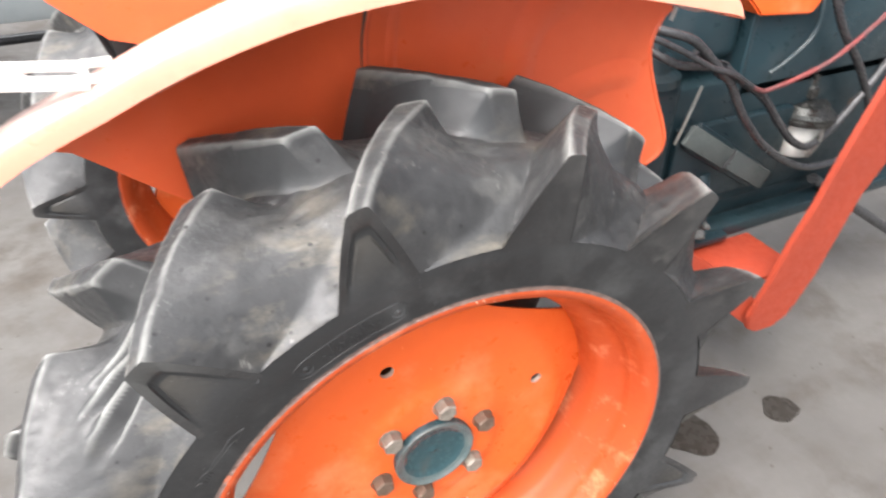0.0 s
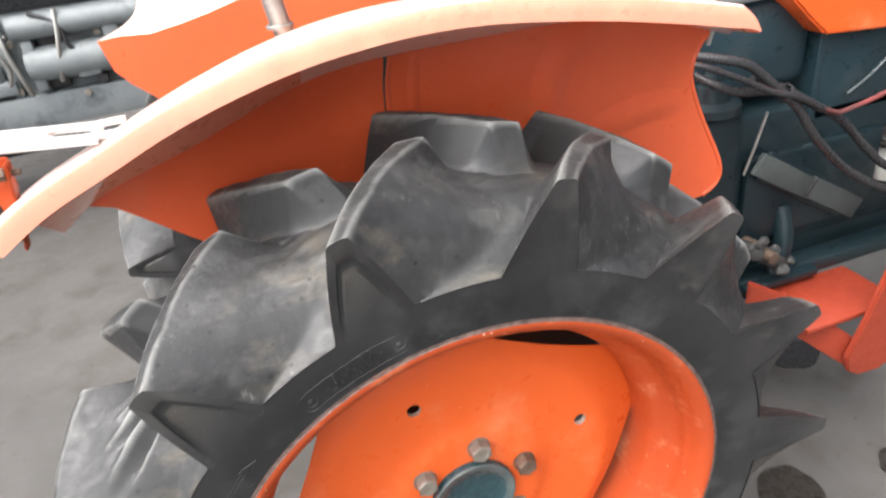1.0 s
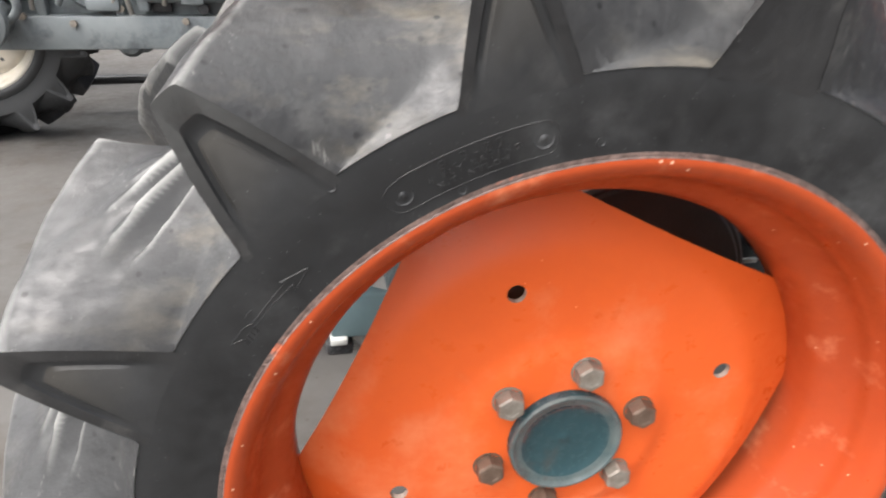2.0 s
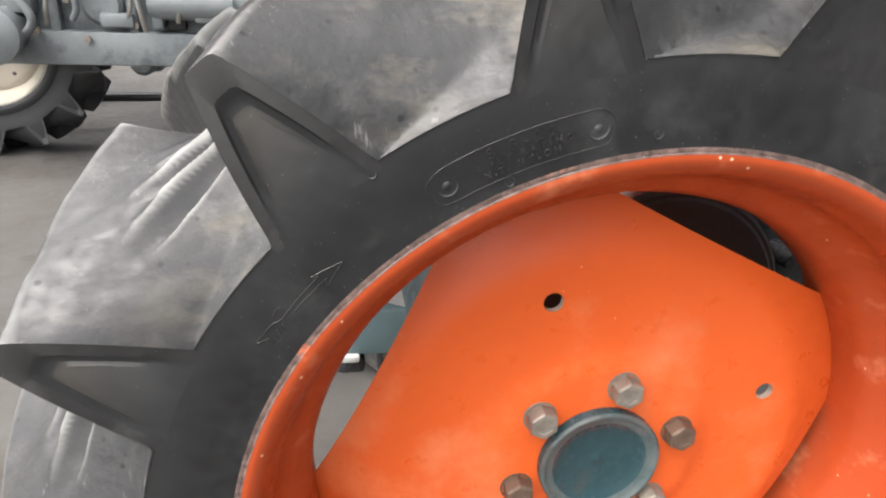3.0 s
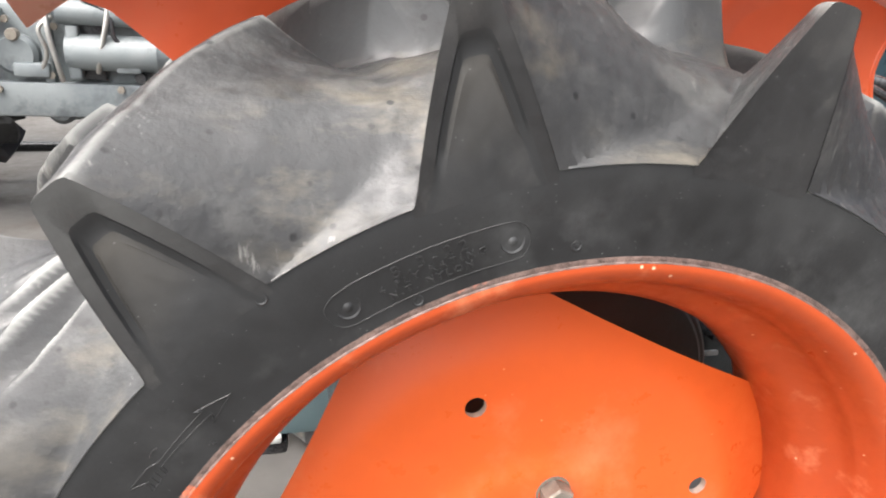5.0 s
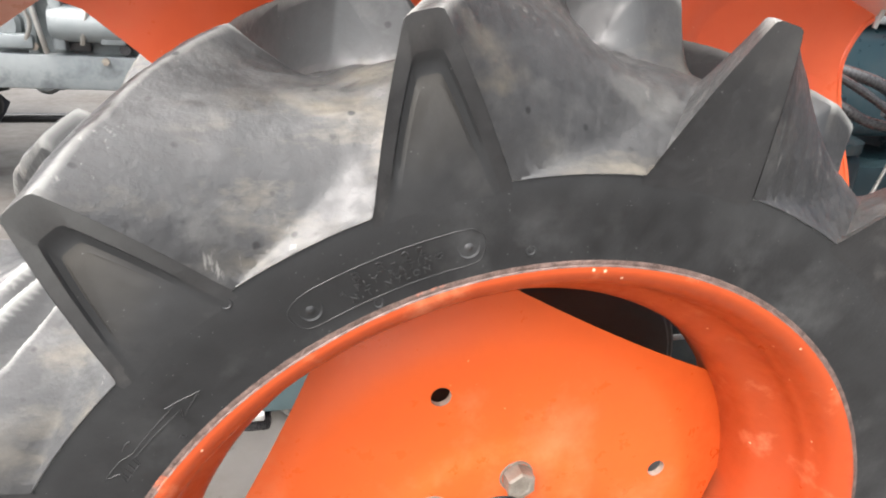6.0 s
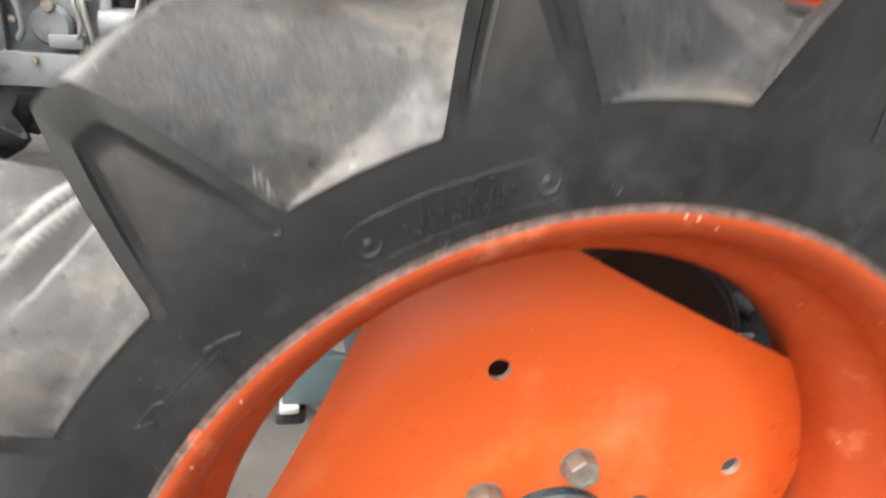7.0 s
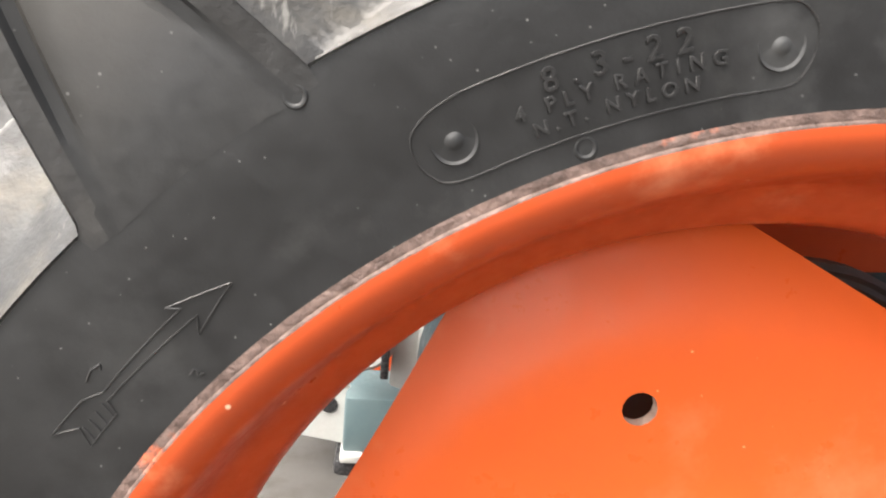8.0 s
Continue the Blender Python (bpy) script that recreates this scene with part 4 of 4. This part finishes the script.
def ridge(name, path, w=0.0011, lift=0.0006):
    """A fine raised line along (angle, radius) pairs."""
    pts = []
    for (a0, r0), (a1, r1) in zip(path, path[1:]):
        k = max(2, int(max(abs(a1 - a0) * 0.0057, abs(r1 - r0)) / 0.003))
        pts += [on_side(a0 + (a1 - a0) * i / k, r0 + (r1 - r0) * i / k, lift * 0.2) for i in range(k)]
    pts.append(on_side(*path[-1], lift * 0.2))
    return part(name, tube(pts, w, 6, smooth_line=False), BORDER, main_rim)


box_path = [(118.6 - 1.9 * i, 0.3368) for i in range(9)]
box_path += [(102.2, 0.3358), (101.3, 0.3310), (101.05, 0.3255), (101.3, 0.3190), (102.0, 0.3140), (103.2, 0.3128)]
box_path += [(103.2 + 2.05 * i, 0.3128) for i in range(1, 9)]
box_path += [(120.9, 0.3142), (121.6, 0.318), (121.95, 0.324), (121.7, 0.331), (120.4, 0.3352), (118.6, 0.3368)]
ridge("moulded_frame", [(q.x, q.y / 1000) for q in spline([(a, r * 1000, 0) for a, r in box_path], 3)], 0.0003)
for a, r in ((119.8, 0.3249), (102.9, 0.3246)):
    part("moulded_knob", lathe([(0.0004, 0.0072), (-0.0003, 0.0069), (-0.0001, 0.0065), (0.0002, 0.0060), (0.0, 0.0030), (-0.0003, 0.0025), (-0.0009, 0.0015), (-0.0011, 0.0005), (-0.0011, 0.0001)], 24), RUBBER, main_rim, "", Matrix.Translation(on_side(a, r)))
for a, r in ((96.1, 0.3142), (125.3, 0.3560), (113.5, 0.3085)):
    part("moulded_knob", lathe([(0.0, 0.0036), (-0.0004, 0.0032), (-0.0004, 0.0027), (0.0, 0.0021), (-0.0002, 0.0001)], 20), RUBBER, main_rim, "", Matrix.Translation(on_side(a, r)))
ridge("moulded_arrow", [(133.5, 0.3236), (136.9, 0.3304), (136.4, 0.3274), (143.0, 0.3265), (144.0, 0.3296), (146.75, 0.3304), (145.6, 0.3250), (146.3, 0.3190), (143.7, 0.3191), (143.3, 0.3238), (136.1, 0.3228), (136.9, 0.3181), (133.5, 0.3236)], 0.00032)
for k in range(4):
    ridge("moulded_arrow", [(143.6 + 0.62 * k, 0.3245), (143.9 + 0.62 * k, 0.3196)], 0.00045)
ridge("moulded_mark", [(142.9, 0.3322), (142.2, 0.3334), (141.6, 0.3326), (141.9, 0.3314)], 0.0004)
ridge("moulded_mark", [(139.2, 0.3108), (138.7, 0.3112), (138.7, 0.3098), (139.0, 0.3090), (138.5, 0.3084)], 0.0004)


def moulded_text(text, mid_a, r, size, spread):
    """Raised letters bent along the sidewall, read with the tyre's outside up."""
    cu = bpy.data.curves.new("letters", "FONT")
    cu.body, cu.size, cu.align_x, cu.extrude, cu.bevel_depth, cu.resolution_u = text, size, "CENTER", 0.00025, 0.00015, 3
    cu.space_character = spread
    tmp = bpy.data.objects.new("letters", cu)
    scene.collection.objects.link(tmp)
    bpy.context.view_layer.update()
    me = bpy.data.meshes.new_from_object(tmp.evaluated_get(bpy.context.evaluated_depsgraph_get()))
    bpy.data.objects.remove(tmp)
    for v in me.vertices:
        rr = r + v.co.y
        v.co = on_side(mid_a - math.degrees(v.co.x / r), rr, v.co.z + 0.00042)
    me.materials.clear()
    me.materials.append(BORDER)
    return place("moulded_letters", me, main_rim)


moulded_text("8.3-22", 111.1, 0.3276, 0.0098, 1.75)
moulded_text("4 PLY RATING", 111.1, 0.3222, 0.0060, 1.72)
moulded_text("N.T. NYLON", 111.5, 0.3164, 0.0058, 1.62)

# ---- oil on the floor ----


def stain(x, y, rx, ry, seed):
    bm = bmesh.new()
    ring = []
    for k in range(40):
        a = 2 * math.pi * k / 40
        f = 1 + 0.28 * noise.noise((math.cos(a) * 1.3 + seed, math.sin(a) * 1.3, seed))
        ring.append(bm.verts.new((x + rx * f * math.cos(a), y + ry * f * math.sin(a), 0.0)))
    top = bmesh.ops.extrude_face_region(bm, geom=[bm.faces.new(ring)])["geom"]
    bmesh.ops.translate(bm, verts=[v for v in top if isinstance(v, bmesh.types.BMVert)], vec=(0, 0, 0.004))
    return tagged(part("oil_stain", bm, OIL), "dark oil stain soaked into the concrete floor", "stain", "oil stains", "structure")


stain(0.93, 0.17, 0.045, 0.035, 1.3)
stain(0.685, 0.20, 0.060, 0.052, 4.7)
stain(0.985, 0.53, 0.065, 0.055, 8.1)

# ---- the second tractor, grey, behind ----
other = empty("tractor", "dusty grey-green tractor with cream wheel rims, parked behind", "tractor")
wheel(other, pose(-1.575, 2.66, AXLE, 0, -11, 0), cream=True)
NEARER = Matrix.Translation((-0.21, -0.40, 0.909)) @ Matrix.Scale(0.853, 4) @ Matrix.Translation((0.21, 0.40, -0.909))
body = part("gearbox", box((-1.75, 3.02, 0.37), (0.35, 3.36, 0.80), 0.03, 3), GREY_CAST, other, "dusty grey-green gearbox casting", NEARER)
part("side_beam", box((-3.1, 2.95, 0.325), (0.4, 3.03, 0.47), 0.010), GREY_CAST, body)
part("axle_trumpet", lathe([(2.72, 0.05), (2.76, 0.12), (2.80, 0.12), (2.82, 0.085), (3.02, 0.095)], 36, cap=True), GREY_CAST, body, "", pose(-1.575, 0, AXLE))
part("starter_motor", lathe([(-0.98, 0.0001), (-0.98, 0.065), (-0.95, 0.075), (-0.62, 0.075), (-0.60, 0.06), (-0.52, 0.05), (-0.52, 0.0001)], 36, "x"), GREY_CAST, body, "dusty cylinder of the starter motor", pose(0, 2.97, 0.60))
part("cross_tube", lathe([(-1.0, 0.0001), (-1.0, 0.05), (-0.35, 0.05), (-0.35, 0.0001)], 28, "x"), GREY_CAST, body, "", pose(0, 2.96, 0.76))
for x in (-1.38, -1.06, -0.50, -0.2):
    part("casting_rib", box((x - 0.02, 2.97, 0.44), (x + 0.02, 3.04, 0.83), 0.008), GREY_CAST, body)
for x, z in ((-1.45, 0.47), (-1.25, 0.44), (-1.05, 0.50), (-1.02, 0.70), (-0.78, 0.45), (-1.2, 0.72), (-0.66, 0.70), (-1.32, 0.60)):
    part("casting_bolt", lathe([(0.0, 0.0001), (0.0, 0.016), (0.018, 0.016)], 6), BOLT_M, body, "", pose(x, 2.93 if z < 0.48 else 2.955, z))
part("bent_lever", tube([(-1.62, 2.90, 0.44), (-1.50, 2.89, 0.45), (-1.44, 2.88, 0.53), (-1.52, 2.88, 0.66), (-1.54, 2.88, 0.8)], 0.018, 12), GREY_CAST, body)
part("injector_line", tube([(-1.08, 2.95, 0.52), (-1.05, 2.93, 0.6), (-1.07, 2.93, 0.69), (-1.02, 2.95, 0.74)], 0.009, 10), STEEL, body)
part("flange_cover", lathe([(0.0, 0.0001), (0.0, 0.07), (0.02, 0.085), (0.06, 0.085)], 32), GREY_CAST, body, "", pose(-1.18, 2.96, 0.58))
# black block set on the casting to stand in for a shaded pocket
part("dark_pocket_block", box((-0.93, 2.985, 0.48), (-0.84, 3.03, 0.80), 0.01), BLACK, body)
part("cowl", box((-2.3, 2.60, 0.885), (0.1, 3.0, 1.35), 0.03, 3), GREY_CAST, other, "dusty grey side panel of the second tractor")
part("red_hose", tube([(-1.02, 2.56, 1.36), (-1.00, 2.55, 1.1), (-0.98, 2.55, 1.0), (-1.0, 2.57, 0.93)], 0.012, 10), RED, other)
part("red_hose", tube([(-1.30, 2.56, 1.36), (-1.30, 2.55, 1.1), (-1.28, 2.56, 1.0)], 0.010, 10), RED, other)
part("engine", box((-1.45, 2.70, 0.80), (0.15, 3.0, 0.90), 0.01), BLACK, other)
part("far_axle", box((-1.22, 3.55, 0.20), (-1.08, 3.75, 0.33), 0.03), GREY_CAST, other)
part("far_hub", lathe([(0.0, 0.0001), (0.0, 0.05), (0.03, 0.07), (0.10, 0.07)], 28), GREY_CAST, other, "", pose(-1.17, 3.48, 0.26))
part("lower_link", tube([(-1.5, 3.1, 0.155), (-0.6, 3.12, 0.165), (0.2, 3.12, 0.17)], 0.022, 12), BLACK, other)
wheel(other, Matrix.Translation((-1.98, 3.80, AXLE)) @ Matrix.Diagonal((1, -1, 1, 1)), cream=True)
part("front_tyre", lathe([(0.0, 0.17), (-0.01, 0.24), (0.0, 0.29), (0.03, 0.31), (0.11, 0.31), (0.14, 0.29), (0.15, 0.24), (0.14, 0.17)], 64, closed=True), RUBBER, other, "plain front tyre", pose(0.15, 2.72, 0.31))

# further castings and pipes on the second tractor's side
random.seed(11)
for x, z, w, h, d in ((-1.50, 0.62, 0.10, 0.16, 0.05), (-1.30, 0.74, 0.16, 0.05, 0.06), (-0.95, 0.60, 0.05, 0.22, 0.05), (-1.12, 0.52, 0.14, 0.06, 0.04), (-0.74, 0.56, 0.10, 0.08, 0.06), (-0.60, 0.68, 0.07, 0.20, 0.05), (-1.72, 0.55, 0.12, 0.10, 0.05)):
    part("casting_boss", box((x - w / 2, 2.98 - d, z - h / 2), (x + w / 2, 3.03, z + h / 2), 0.012, 2), GREY_CAST, body)
for x, z, lean in ((-1.40, 0.50, 0.04), (-1.00, 0.48, -0.03), (-0.86, 0.52, 0.05)):
    part("lever", tube([(x, 2.93, z), (x + lean * 0.3, 2.91, z + 0.07), (x + lean, 2.91, z + 0.2), (x + lean * 1.3, 2.93, z + 0.3)], 0.011, 10), STEEL, body, "worn bright steel lever")
for x, z in ((-1.60, 0.70), (-1.18, 0.66), (-0.70, 0.50), (-0.98, 0.74)):
    part("casting_plug", lathe([(0.0, 0.0001), (0.0, 0.022), (0.012, 0.026), (0.04, 0.026)], 20), BLACK if x > -1.0 else BOLT_M, body, "", pose(x, 2.945, z))
part("pipe", tube([(-1.75, 2.93, 0.80), (-1.45, 2.92, 0.78), (-1.30, 2.91, 0.70), (-1.27, 2.92, 0.58), (-1.30, 2.95, 0.52)], 0.014, 10), GREY_CAST, body)
part("pipe", tube([(-0.90, 2.93, 0.82), (-0.80, 2.92, 0.76), (-0.78, 2.92, 0.66), (-0.70, 2.95, 0.62)], 0.010, 10), BLACK, body)
